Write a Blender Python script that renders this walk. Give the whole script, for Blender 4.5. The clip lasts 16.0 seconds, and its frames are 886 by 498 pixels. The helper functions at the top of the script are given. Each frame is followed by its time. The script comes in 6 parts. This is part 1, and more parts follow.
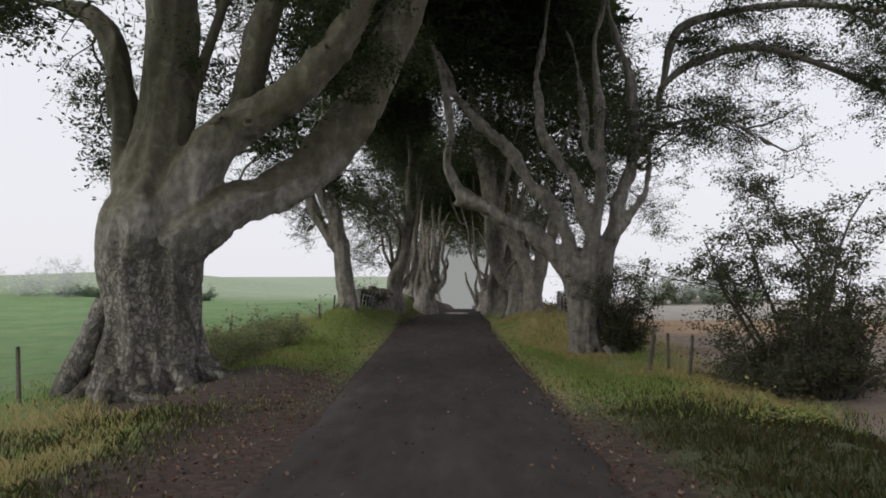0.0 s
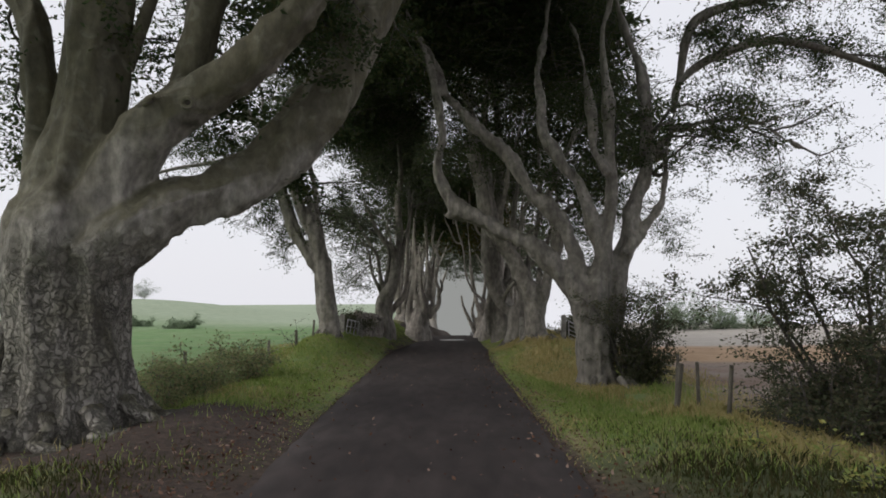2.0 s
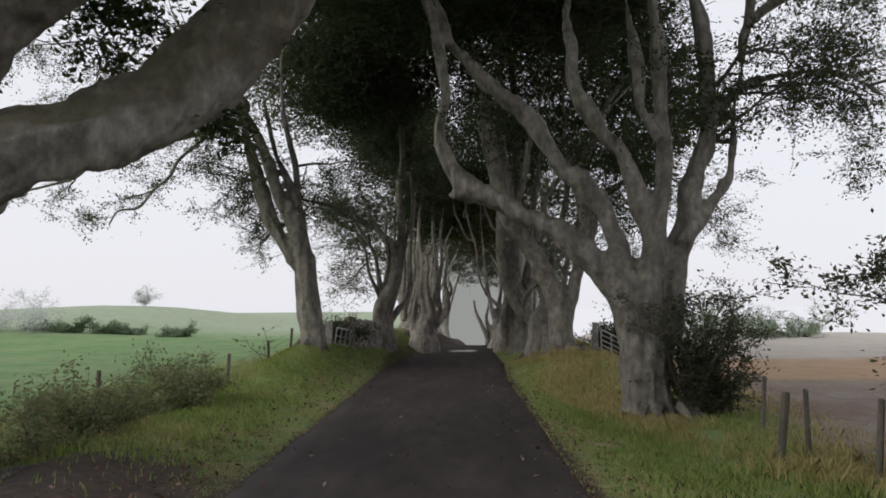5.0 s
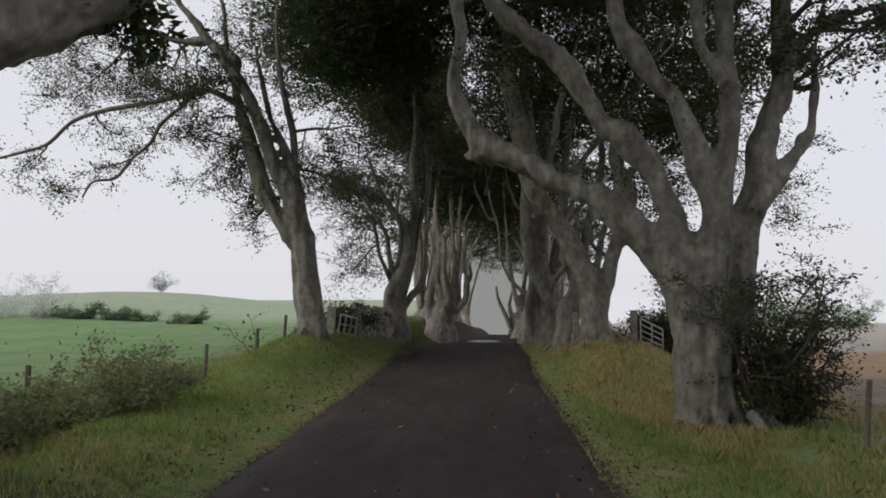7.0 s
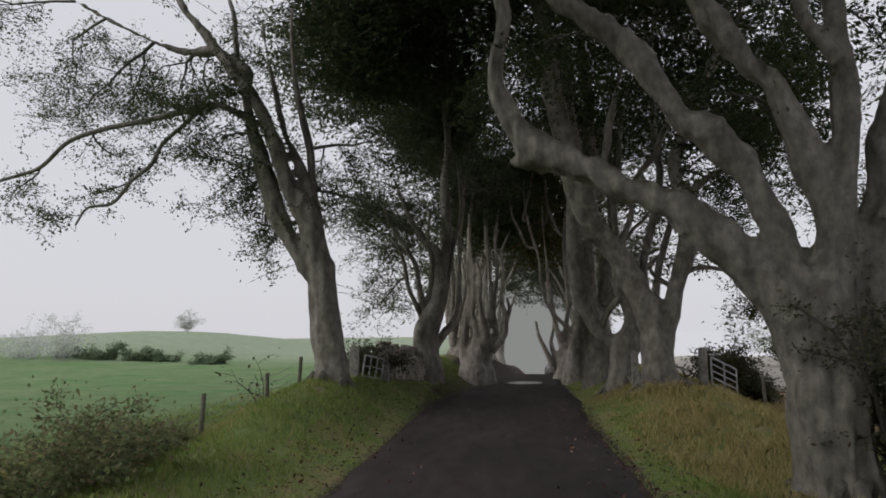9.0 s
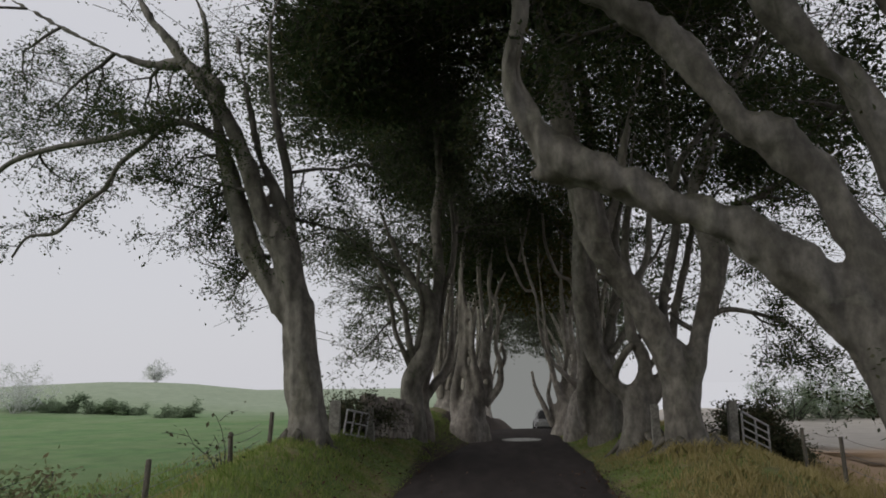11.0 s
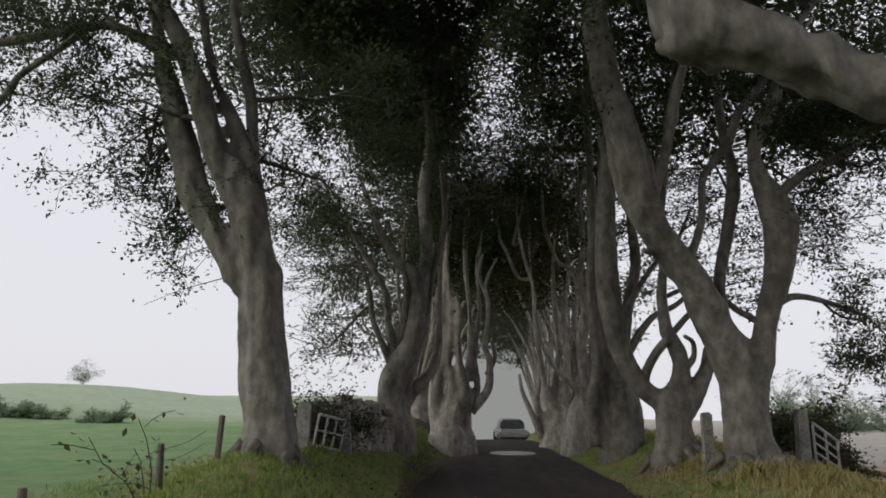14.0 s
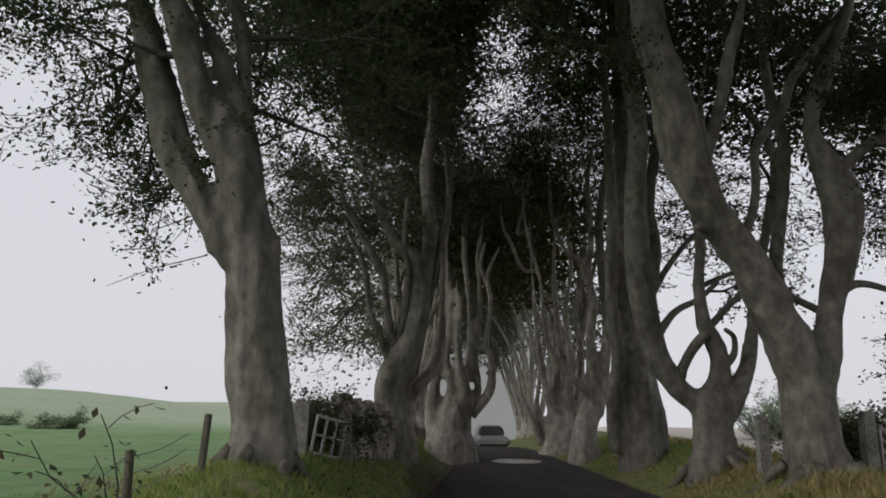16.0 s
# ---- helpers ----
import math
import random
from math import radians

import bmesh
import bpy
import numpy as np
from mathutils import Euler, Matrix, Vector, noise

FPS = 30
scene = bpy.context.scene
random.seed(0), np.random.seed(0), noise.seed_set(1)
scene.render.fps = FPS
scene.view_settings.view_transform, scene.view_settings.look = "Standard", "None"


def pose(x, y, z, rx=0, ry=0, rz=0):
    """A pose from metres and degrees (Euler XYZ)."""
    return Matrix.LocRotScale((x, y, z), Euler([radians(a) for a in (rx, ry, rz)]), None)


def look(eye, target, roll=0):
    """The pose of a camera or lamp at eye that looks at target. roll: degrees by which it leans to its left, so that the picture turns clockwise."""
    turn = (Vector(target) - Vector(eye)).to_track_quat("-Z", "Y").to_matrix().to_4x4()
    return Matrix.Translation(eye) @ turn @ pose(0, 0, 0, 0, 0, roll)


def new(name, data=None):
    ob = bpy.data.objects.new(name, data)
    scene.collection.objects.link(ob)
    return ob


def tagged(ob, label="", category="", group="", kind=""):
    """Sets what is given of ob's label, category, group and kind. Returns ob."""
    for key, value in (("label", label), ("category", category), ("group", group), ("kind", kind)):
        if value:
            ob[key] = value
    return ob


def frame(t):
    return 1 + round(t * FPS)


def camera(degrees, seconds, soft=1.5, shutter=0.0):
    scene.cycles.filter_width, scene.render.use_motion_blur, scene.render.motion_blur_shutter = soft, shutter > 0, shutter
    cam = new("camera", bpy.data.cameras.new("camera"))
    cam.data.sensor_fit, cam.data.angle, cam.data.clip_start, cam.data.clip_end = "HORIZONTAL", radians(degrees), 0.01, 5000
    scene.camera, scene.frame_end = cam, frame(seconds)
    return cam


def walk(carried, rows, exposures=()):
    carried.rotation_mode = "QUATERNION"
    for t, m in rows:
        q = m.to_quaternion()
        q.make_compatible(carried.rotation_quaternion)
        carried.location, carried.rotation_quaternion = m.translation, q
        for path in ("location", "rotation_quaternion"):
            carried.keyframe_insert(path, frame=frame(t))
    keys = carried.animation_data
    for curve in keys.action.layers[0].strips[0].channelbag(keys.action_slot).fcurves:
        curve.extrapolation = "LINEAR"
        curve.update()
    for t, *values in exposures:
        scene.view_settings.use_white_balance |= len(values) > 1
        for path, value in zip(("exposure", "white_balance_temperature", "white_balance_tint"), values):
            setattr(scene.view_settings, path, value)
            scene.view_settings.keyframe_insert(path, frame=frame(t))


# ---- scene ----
# Camera and walk
cam = camera(64.0, 16.0, soft=1.75)
PATH = [
    (0.0, 0.000, 0.000, 1.917, 0.05, 2.09, 0.14),
    (0.5, -0.065, 0.520, 1.868, 0.20, 2.73, 0.26),
    (1.0, 0.003, 1.071, 1.818, 0.29, 3.23, 0.42),
    (1.5, 0.153, 1.697, 1.825, 0.04, 3.79, 0.26),
    (2.0, 0.213, 2.344, 1.760, -0.02, 4.29, 0.37),
    (2.5, 0.259, 3.012, 1.743, 0.39, 4.70, 0.49),
    (3.0, 0.304, 3.690, 1.767, 0.50, 4.94, 0.40),
    (3.5, 0.307, 4.324, 1.720, 0.33, 5.35, 0.42),
    (4.0, 0.355, 4.944, 1.690, 0.36, 5.48, 0.35),
    (6.5, 0.540, 7.952, 1.664, 3.06, 3.87, 0.41),
    (7.0, 0.555, 8.509, 1.603, 3.16, 3.99, 0.13),
    (7.5, 0.535, 9.059, 1.581, 3.69, 4.53, 0.29),
    (8.0, 0.498, 9.598, 1.602, 4.98, 5.14, 0.74),
    (8.5, 0.378, 10.113, 1.617, 5.53, 5.97, 0.69),
    (11.0, -0.213, 12.330, 1.622, 3.81, 10.97, 0.63),
    (11.5, -0.363, 12.851, 1.630, 2.27, 11.60, 0.34),
    (12.0, -0.579, 13.406, 1.610, 1.26, 11.69, 0.25),
    (12.5, -0.787, 13.942, 1.556, 0.68, 11.58, 0.12),
    (13.0, -0.987, 14.421, 1.523, 0.24, 11.39, 0.06),
    (13.5, -1.149, 14.872, 1.507, -0.16, 11.37, -0.06),
    (14.0, -1.284, 15.323, 1.490, -0.82, 11.64, -0.22),
    (14.5, -1.478, 15.748, 1.455, -1.17, 11.92, -0.27),
    (15.0, -1.701, 16.131, 1.424, -1.29, 12.24, -0.21),
    (15.5, -1.840, 16.536, 1.412, -2.33, 12.11, -0.46),
    (16.0, -1.958, 16.918, 1.375, -3.63, 12.22, -0.42),
]
EXPOSURES = [(0.0, 0.03), (2.5, 0.0), (4.0, 0.06), (7.0, -0.12), (8.5, -0.25), (11.0, -0.42), (12.0, -0.42), (13.0, -0.27), (14.0, -0.08), (15.0, -0.05), (16.0, -0.25)]
walk(cam, [(t, pose(x, y, z, 90 + pitch, roll, yaw)) for t, x, y, z, yaw, pitch, roll in PATH], EXPOSURES)

# Overcast sky: a hazy bright cloud layer over a sky texture, with a very soft sun
SUN_UP, SUN_ROUND = radians(30), radians(245)
world = bpy.data.worlds.new("overcast_sky")
scene.world = world
world.use_nodes = True
wn, wl = world.node_tree.nodes, world.node_tree.links
wn.clear()
w_out = wn.new("ShaderNodeOutputWorld")
w_mix = wn.new("ShaderNodeMixShader")
w_sky = wn.new("ShaderNodeTexSky")
w_sky.sky_type, w_sky.sun_disc = "NISHITA", False
w_sky.sun_elevation, w_sky.sun_rotation = SUN_UP, SUN_ROUND
w_sky.air_density, w_sky.dust_density = 1.0, 4.0
w_b1 = wn.new("ShaderNodeBackground")
w_b1.inputs["Strength"].default_value = 0.1
w_b2 = wn.new("ShaderNodeBackground")
w_b2.inputs["Color"].default_value = (0.82, 0.82, 0.87, 1)
w_b2.inputs["Strength"].default_value = 1.1
w_mix.inputs[0].default_value = 0.88
wl.new(w_sky.outputs[0], w_b1.inputs["Color"])
wl.new(w_b1.outputs[0], w_mix.inputs[1])
wl.new(w_b2.outputs[0], w_mix.inputs[2])
wl.new(w_mix.outputs[0], w_out.inputs["Surface"])
sun = new("sun", bpy.data.lights.new("sun", "SUN"))
sun.data.energy, sun.data.angle, sun.data.color = 1.5, radians(40), (1.0, 0.97, 0.92)
sun.matrix_world = look((0, 0, 40), (0 - 40 * math.sin(SUN_ROUND) / math.tan(SUN_UP), 0 - 40 * math.cos(SUN_ROUND) / math.tan(SUN_UP), 0))


# Materials
def material(name, colours, scale=4.0, rough=0.85, bump=0.3, bump_scale=None, stretch=(1, 1, 1), detail=6, gloss_noise=0.0, spread=(0.35, 0.65), bump_dist=0.03):
    """A surface whose colour wanders between the given ones at two scales, with fine relief."""
    m = bpy.data.materials.new(name)
    m.use_nodes = True
    n, l = m.node_tree.nodes, m.node_tree.links
    b = n["Principled BSDF"]
    geo = n.new("ShaderNodeNewGeometry")
    mp = n.new("ShaderNodeMapping")
    mp.inputs["Scale"].default_value = stretch
    l.new(geo.outputs["Position"], mp.inputs["Vector"])
    t1 = n.new("ShaderNodeTexNoise")
    t1.inputs["Scale"].default_value, t1.inputs["Detail"].default_value, t1.inputs["Roughness"].default_value = scale, detail, 0.65
    l.new(mp.outputs[0], t1.inputs["Vector"])
    ramp = n.new("ShaderNodeValToRGB")
    els = ramp.color_ramp.elements
    while len(els) < len(colours):
        els.new(0.5)
    for i, c in enumerate(colours):
        els[i].position = spread[0] + (spread[1] - spread[0]) * i / max(1, len(colours) - 1)
        els[i].color = (*c, 1)
    l.new(t1.outputs["Fac"], ramp.inputs["Fac"])
    t2 = n.new("ShaderNodeTexNoise")
    t2.inputs["Scale"].default_value, t2.inputs["Detail"].default_value = scale * 7, 4
    l.new(mp.outputs[0], t2.inputs["Vector"])
    hsv = n.new("ShaderNodeHueSaturation")
    mr = n.new("ShaderNodeMapRange")
    mr.inputs["From Min"].default_value, mr.inputs["From Max"].default_value = 0.3, 0.7
    mr.inputs["To Min"].default_value, mr.inputs["To Max"].default_value = 0.7, 1.3
    l.new(t2.outputs["Fac"], mr.inputs["Value"])
    l.new(mr.outputs[0], hsv.inputs["Value"])
    l.new(ramp.outputs["Color"], hsv.inputs["Color"])
    l.new(hsv.outputs["Color"], b.inputs["Base Color"])
    b.inputs["Roughness"].default_value = rough
    if bump:
        t3 = n.new("ShaderNodeTexNoise")
        t3.inputs["Scale"].default_value, t3.inputs["Detail"].default_value = bump_scale or scale * 5, 5
        l.new(mp.outputs[0], t3.inputs["Vector"])
        bp = n.new("ShaderNodeBump")
        bp.inputs["Strength"].default_value, bp.inputs["Distance"].default_value = bump, bump_dist
        l.new(t3.outputs["Fac"], bp.inputs["Height"])
        l.new(bp.outputs[0], b.inputs["Normal"])
    return m


def leafy(name, colours, through_share=0.35):
    """Thin leaves: every leaf its own tint, some light coming through."""
    m = bpy.data.materials.new(name)
    m.use_nodes = True
    n, l = m.node_tree.nodes, m.node_tree.links
    n.clear()
    out = n.new("ShaderNodeOutputMaterial")
    geo = n.new("ShaderNodeNewGeometry")
    ramp = n.new("ShaderNodeValToRGB")
    els = ramp.color_ramp.elements
    while len(els) < len(colours):
        els.new(0.5)
    for i, c in enumerate(colours):
        els[i].position = i / max(1, len(colours) - 1)
        els[i].color = (*c, 1)
    l.new(geo.outputs["Random Per Island"], ramp.inputs["Fac"])
    d, tr, mx = n.new("ShaderNodeBsdfDiffuse"), n.new("ShaderNodeBsdfTranslucent"), n.new("ShaderNodeMixShader")
    mx.inputs[0].default_value = through_share
    l.new(ramp.outputs["Color"], d.inputs["Color"])
    l.new(ramp.outputs["Color"], tr.inputs["Color"])
    l.new(d.outputs[0], mx.inputs[1])
    l.new(tr.outputs[0], mx.inputs[2])
    l.new(mx.outputs[0], out.inputs["Surface"])
    return m


def bark_material(name, colours, moss=0.3, plates=False):
    """Smooth grey beech bark with vertical streaks, moss on the upper sides; plates: cracked scales on the lower trunk."""
    m = material(name, colours, 1.3, 0.78, 0.5, 9.0, (1, 1, 0.55), bump_dist=0.035)
    n, l = m.node_tree.nodes, m.node_tree.links
    b = n["Principled BSDF"]
    colour = b.inputs["Base Color"].links[0].from_socket
    geo = n["Geometry"]
    sep = n.new("ShaderNodeSeparateXYZ")
    l.new(geo.outputs["Normal"], sep.inputs[0])
    wet = n.new("ShaderNodeTexNoise")
    wet.inputs["Scale"].default_value, wet.inputs["Detail"].default_value = 0.8, 5
    l.new(geo.outputs["Position"], wet.inputs["Vector"])
    s = n.new("ShaderNodeMath")
    s.operation = "MULTIPLY_ADD"
    l.new(sep.outputs["Z"], s.inputs[0])
    s.inputs[1].default_value = 0.45
    if plates:
        # green algae takes over on the limbs, above the cracked lower trunk; its dark tone also imitates canopy shade
        hi = n.new("ShaderNodeSeparateXYZ")
        l.new(geo.outputs["Position"], hi.inputs[0])
        up = n.new("ShaderNodeMapRange")
        up.inputs["From Min"].default_value, up.inputs["From Max"].default_value = 2.6, 5.0
        up.inputs["To Max"].default_value = 0.5
        l.new(hi.outputs["Z"], up.inputs["Value"])
        sm = n.new("ShaderNodeMath")
        l.new(wet.outputs["Fac"], sm.inputs[0])
        l.new(up.outputs[0], sm.inputs[1])
        l.new(sm.outputs[0], s.inputs[2])
    else:
        l.new(wet.outputs["Fac"], s.inputs[2])
    r = n.new("ShaderNodeMapRange")
    r.inputs["From Min"].default_value, r.inputs["From Max"].default_value = 0.9 - moss, 1.15 - moss
    r.inputs["To Max"].default_value = 0.85
    l.new(s.outputs[0], r.inputs["Value"])
    x = n.new("ShaderNodeMix")
    x.data_type = "RGBA"
    l.new(r.outputs[0], x.inputs["Factor"])
    l.new(colour, x.inputs["A"])
    x.inputs["B"].default_value = (0.07, 0.064, 0.03, 1) if plates else (0.075, 0.07, 0.045, 1)
    colour = x.outputs["Result"]
    streak = n.new("ShaderNodeTexNoise")
    streak.inputs["Scale"].default_value, streak.inputs["Detail"].default_value = 2.2, 6
    mp = n.new("ShaderNodeMapping")
    mp.inputs["Scale"].default_value = (1, 1, 0.3)
    l.new(geo.outputs["Position"], mp.inputs["Vector"])
    l.new(mp.outputs[0], streak.inputs["Vector"])
    r2 = n.new("ShaderNodeMapRange")
    r2.inputs["From Min"].default_value, r2.inputs["From Max"].default_value = 0.50, 0.68
    r2.inputs["To Max"].default_value = 0.45
    l.new(streak.outputs["Fac"], r2.inputs["Value"])
    x2 = n.new("ShaderNodeMix")
    x2.data_type = "RGBA"
    l.new(r2.outputs[0], x2.inputs["Factor"])
    l.new(colour, x2.inputs["A"])
    x2.inputs["B"].default_value = (0.07, 0.062, 0.05, 1)
    colour = x2.outputs["Result"]
    # lichen patches, then fine dark pits and scuffs
    lich = n.new("ShaderNodeTexNoise")
    lich.inputs["Scale"].default_value, lich.inputs["Detail"].default_value, lich.inputs["Distortion"].default_value = 3.2, 7, 0.8
    l.new(geo.outputs["Position"], lich.inputs["Vector"])
    r4 = n.new("ShaderNodeMapRange")
    r4.inputs["From Min"].default_value, r4.inputs["From Max"].default_value, r4.inputs["To Max"].default_value = 0.56, 0.66, 0.2 if plates else 0.25
    l.new(lich.outputs["Fac"], r4.inputs["Value"])
    x4 = n.new("ShaderNodeMix")
    x4.data_type = "RGBA"
    l.new(r4.outputs[0], x4.inputs["Factor"])
    l.new(colour, x4.inputs["A"])
    x4.inputs["B"].default_value = (0.34, 0.335, 0.28, 1)
    pits = n.new("ShaderNodeTexNoise")
    pits.inputs["Scale"].default_value, pits.inputs["Detail"].default_value, pits.inputs["Roughness"].default_value = 7.0, 10, 0.68
    mp5 = n.new("ShaderNodeMapping")
    mp5.inputs["Scale"].default_value = (1, 1, 0.65)
    l.new(geo.outputs["Position"], mp5.inputs["Vector"])
    l.new(mp5.outputs[0], pits.inputs["Vector"])
    r5 = n.new("ShaderNodeMapRange")
    r5.inputs["From Min"].default_value, r5.inputs["From Max"].default_value = 0.36, 0.62
    r5.inputs["To Min"].default_value, r5.inputs["To Max"].default_value = 0.66, 1.14
    l.new(pits.outputs["Fac"], r5.inputs["Value"])
    h5 = n.new("ShaderNodeHueSaturation")
    l.new(x4.outputs["Result"], h5.inputs["Color"])
    l.new(r5.outputs[0], h5.inputs["Value"])
    colour = h5.outputs["Color"]
    b5 = n.new("ShaderNodeBump")
    b5.inputs["Strength"].default_value, b5.inputs["Distance"].default_value = 0.5, 0.02
    l.new(pits.outputs["Fac"], b5.inputs["Height"])
    l.new(b.inputs["Normal"].links[0].from_socket, b5.inputs["Normal"])
    l.new(b5.outputs[0], b.inputs["Normal"])
    if plates:
        # scaly plates: cells of about 9 cm with ragged dark joints
        warp = n.new("ShaderNodeTexNoise")
        warp.inputs["Scale"].default_value, warp.inputs["Detail"].default_value = 7.0, 5
        l.new(geo.outputs["Position"], warp.inputs["Vector"])
        shift = n.new("ShaderNodeVectorMath")
        shift.operation = "MULTIPLY_ADD"
        l.new(warp.outputs["Color"], shift.inputs[0])
        shift.inputs[1].default_value = (0.34, 0.34, 0.34)
        l.new(geo.outputs["Position"], shift.inputs[2])
        mp2 = n.new("ShaderNodeMapping")
        mp2.inputs["Scale"].default_value = (1.0, 1.0, 0.62)
        l.new(shift.outputs[0], mp2.inputs["Vector"])
        v = n.new("ShaderNodeTexVoronoi")
        v.feature = "DISTANCE_TO_EDGE"
        v.inputs["Scale"].default_value = 10.0
        l.new(mp2.outputs[0], v.inputs["Vector"])
        crack = n.new("ShaderNodeMapRange")
        crack.inputs["From Min"].default_value, crack.inputs["From Max"].default_value = 0.0, 0.16
        l.new(v.outputs["Distance"], crack.inputs["Value"])
        pos = n.new("ShaderNodeSeparateXYZ")
        l.new(geo.outputs["Position"], pos.inputs[0])
        low = n.new("ShaderNodeMapRange")
        low.inputs["From Min"].default_value, low.inputs["From Max"].default_value = 3.0, 1.9
        l.new(pos.outputs["Z"], low.inputs["Value"])
        inv = n.new("ShaderNodeMath")
        inv.operation = "SUBTRACT"
        inv.inputs[0].default_value = 1.0
        l.new(crack.outputs[0], inv.inputs[1])
        amount = n.new("ShaderNodeMath")
        amount.operation = "MULTIPLY"
        amount.use_clamp = True
        l.new(inv.outputs[0], amount.inputs[0])
        l.new(low.outputs[0], amount.inputs[1])
        low.inputs["To Max"].default_value = 0.62
        x3 = n.new("ShaderNodeMix")
        x3.data_type = "RGBA"
        l.new(amount.outputs[0], x3.inputs["Factor"])
        l.new(colour, x3.inputs["A"])
        x3.inputs["B"].default_value = (0.055, 0.05, 0.042, 1)
        colour = x3.outputs["Result"]
        bp = n.new("ShaderNodeBump")
        bp.inputs["Strength"].default_value, bp.inputs["Distance"].default_value = 0.9, 0.06
        bp.invert = True
        l.new(amount.outputs[0], bp.inputs["Height"])
        l.new(b.inputs["Normal"].links[0].from_socket, bp.inputs["Normal"])
        l.new(bp.outputs[0], b.inputs["Normal"])
    l.new(colour, b.inputs["Base Color"])
    return m


BARK = bark_material("beech_bark", [(0.105, 0.096, 0.08), (0.155, 0.143, 0.123), (0.2, 0.187, 0.163), (0.135, 0.128, 0.1)], 0.2)
BARK_PLATES = bark_material("plated_bark", [(0.17, 0.158, 0.138), (0.235, 0.22, 0.195), (0.3, 0.284, 0.252), (0.2, 0.19, 0.16)], 0.36, True)
BARK_PALE = bark_material("pale_bark", [(0.18, 0.16, 0.14), (0.26, 0.235, 0.21), (0.34, 0.31, 0.28), (0.22, 0.2, 0.17)], 0.1)
# Far bark, with the haze put into its colour
BARK_FAR = bark_material("haze_paled_bark", [(0.26, 0.24, 0.215), (0.42, 0.39, 0.35), (0.54, 0.5, 0.46)], 0.05)
BARK_DARK = bark_material("damp_bark", [(0.14, 0.12, 0.104), (0.27, 0.24, 0.212), (0.40, 0.36, 0.325)], 0.12)
TWIG = material("twig_bark", [(0.06, 0.055, 0.05), (0.11, 0.10, 0.09)], 3.0, 0.85, 0.0)
LEAF = leafy("beech_leaves", [(0.04, 0.06, 0.031), (0.058, 0.084, 0.04), (0.075, 0.1, 0.048), (0.1, 0.1, 0.048)], 0.48)
# Leaves of the farther trees, paled and greyed in colour for mist
LEAF_FAR = leafy("haze_paled_leaves", [(0.10, 0.125, 0.085), (0.14, 0.165, 0.11), (0.18, 0.185, 0.13)], 0.45)
LEAF_OLIVE = leafy("turning_leaves", [(0.05, 0.065, 0.025), (0.085, 0.10, 0.03), (0.13, 0.11, 0.04), (0.11, 0.075, 0.03)])
LEAF_BUSH = leafy("thorn_leaves", [(0.055, 0.07, 0.04), (0.085, 0.1, 0.06), (0.12, 0.128, 0.08), (0.12, 0.1, 0.065)], 0.45)
# Trodden grass, darkened further to imitate bush shade on the near right
WORN_SHADE_BLADE = leafy("worn_shade_grass_blades", [(0.035, 0.05, 0.017), (0.06, 0.07, 0.025), (0.09, 0.08, 0.038), (0.06, 0.05, 0.026)], 0.3)
ASPHALT = material("asphalt", [(0.025, 0.0195, 0.0185), (0.037, 0.029, 0.0275), (0.053, 0.043, 0.041)], 0.7, 0.8, 0.5, 160.0, (1, 0.3, 1), bump_dist=0.006)
ASPHALT.node_tree.nodes["Principled BSDF"].inputs["Specular IOR Level"].default_value = 0.3
GRASS_BLADE = leafy("grass_blades", [(0.16, 0.23, 0.06), (0.23, 0.32, 0.09), (0.30, 0.38, 0.12), (0.40, 0.38, 0.18)], 0.45)
DRY_BLADE = leafy("dry_grass_blades", [(0.30, 0.275, 0.11), (0.42, 0.355, 0.165), (0.52, 0.435, 0.235)], 0.35)
LITTER = leafy("fallen_leaves", [(0.05, 0.028, 0.02), (0.10, 0.055, 0.036), (0.17, 0.105, 0.075), (0.30, 0.22, 0.18)], 0.1)
POST_WOOD = material("weathered_wood", [(0.075, 0.068, 0.055), (0.16, 0.145, 0.12)], 5.0, 0.9, 0.6, 30.0, (3, 3, 0.4), bump_dist=0.01)
STONE = material("old_stone", [(0.13, 0.125, 0.11), (0.24, 0.23, 0.21), (0.31, 0.3, 0.27)], 4.0, 0.9, 0.7, 18.0, bump_dist=0.02)
GALV = material("galvanised_steel", [(0.30, 0.30, 0.30), (0.46, 0.46, 0.46)], 8.0, 0.5, 0.05)
WIRE = material("fence_wire", [(0.16, 0.15, 0.14), (0.25, 0.24, 0.23)], 12.0, 0.6, 0.0)
# Pale base colour in place of the brightness a wet road reflects
WET_SHEEN = material("wet_road_sheen", [(0.42, 0.41, 0.39), (0.6, 0.59, 0.57)], 1.5, 0.25, 0.05)
# Dark paint greyed towards the mist it is seen through
CAR_PAINT = material("mist_greyed_car_paint", [(0.2, 0.2, 0.2), (0.26, 0.26, 0.26)], 1.0, 0.5, 0.0)
CAR_GLASS = material("car_glass", [(0.10, 0.105, 0.11), (0.13, 0.135, 0.14)], 1.0, 0.3, 0.0)
RUBBER = material("tyre_rubber", [(0.015, 0.015, 0.015), (0.025, 0.025, 0.025)], 6.0, 0.9, 0.0)
LAMP_GLASS = material("lamp_glass", [(0.26, 0.26, 0.26), (0.34, 0.34, 0.34)], 4.0, 0.3, 0.0)
# Distant trees, twigs and scrub: colours lightened to imitate haze
HAZE_TREE = leafy("haze_pale_leaves", [(0.62, 0.64, 0.62), (0.72, 0.74, 0.72)], 0.5)
HAZE_TWIG = material("haze_pale_twigs", [(0.45, 0.45, 0.45), (0.55, 0.55, 0.55)], 3.0, 0.9, 0.0)
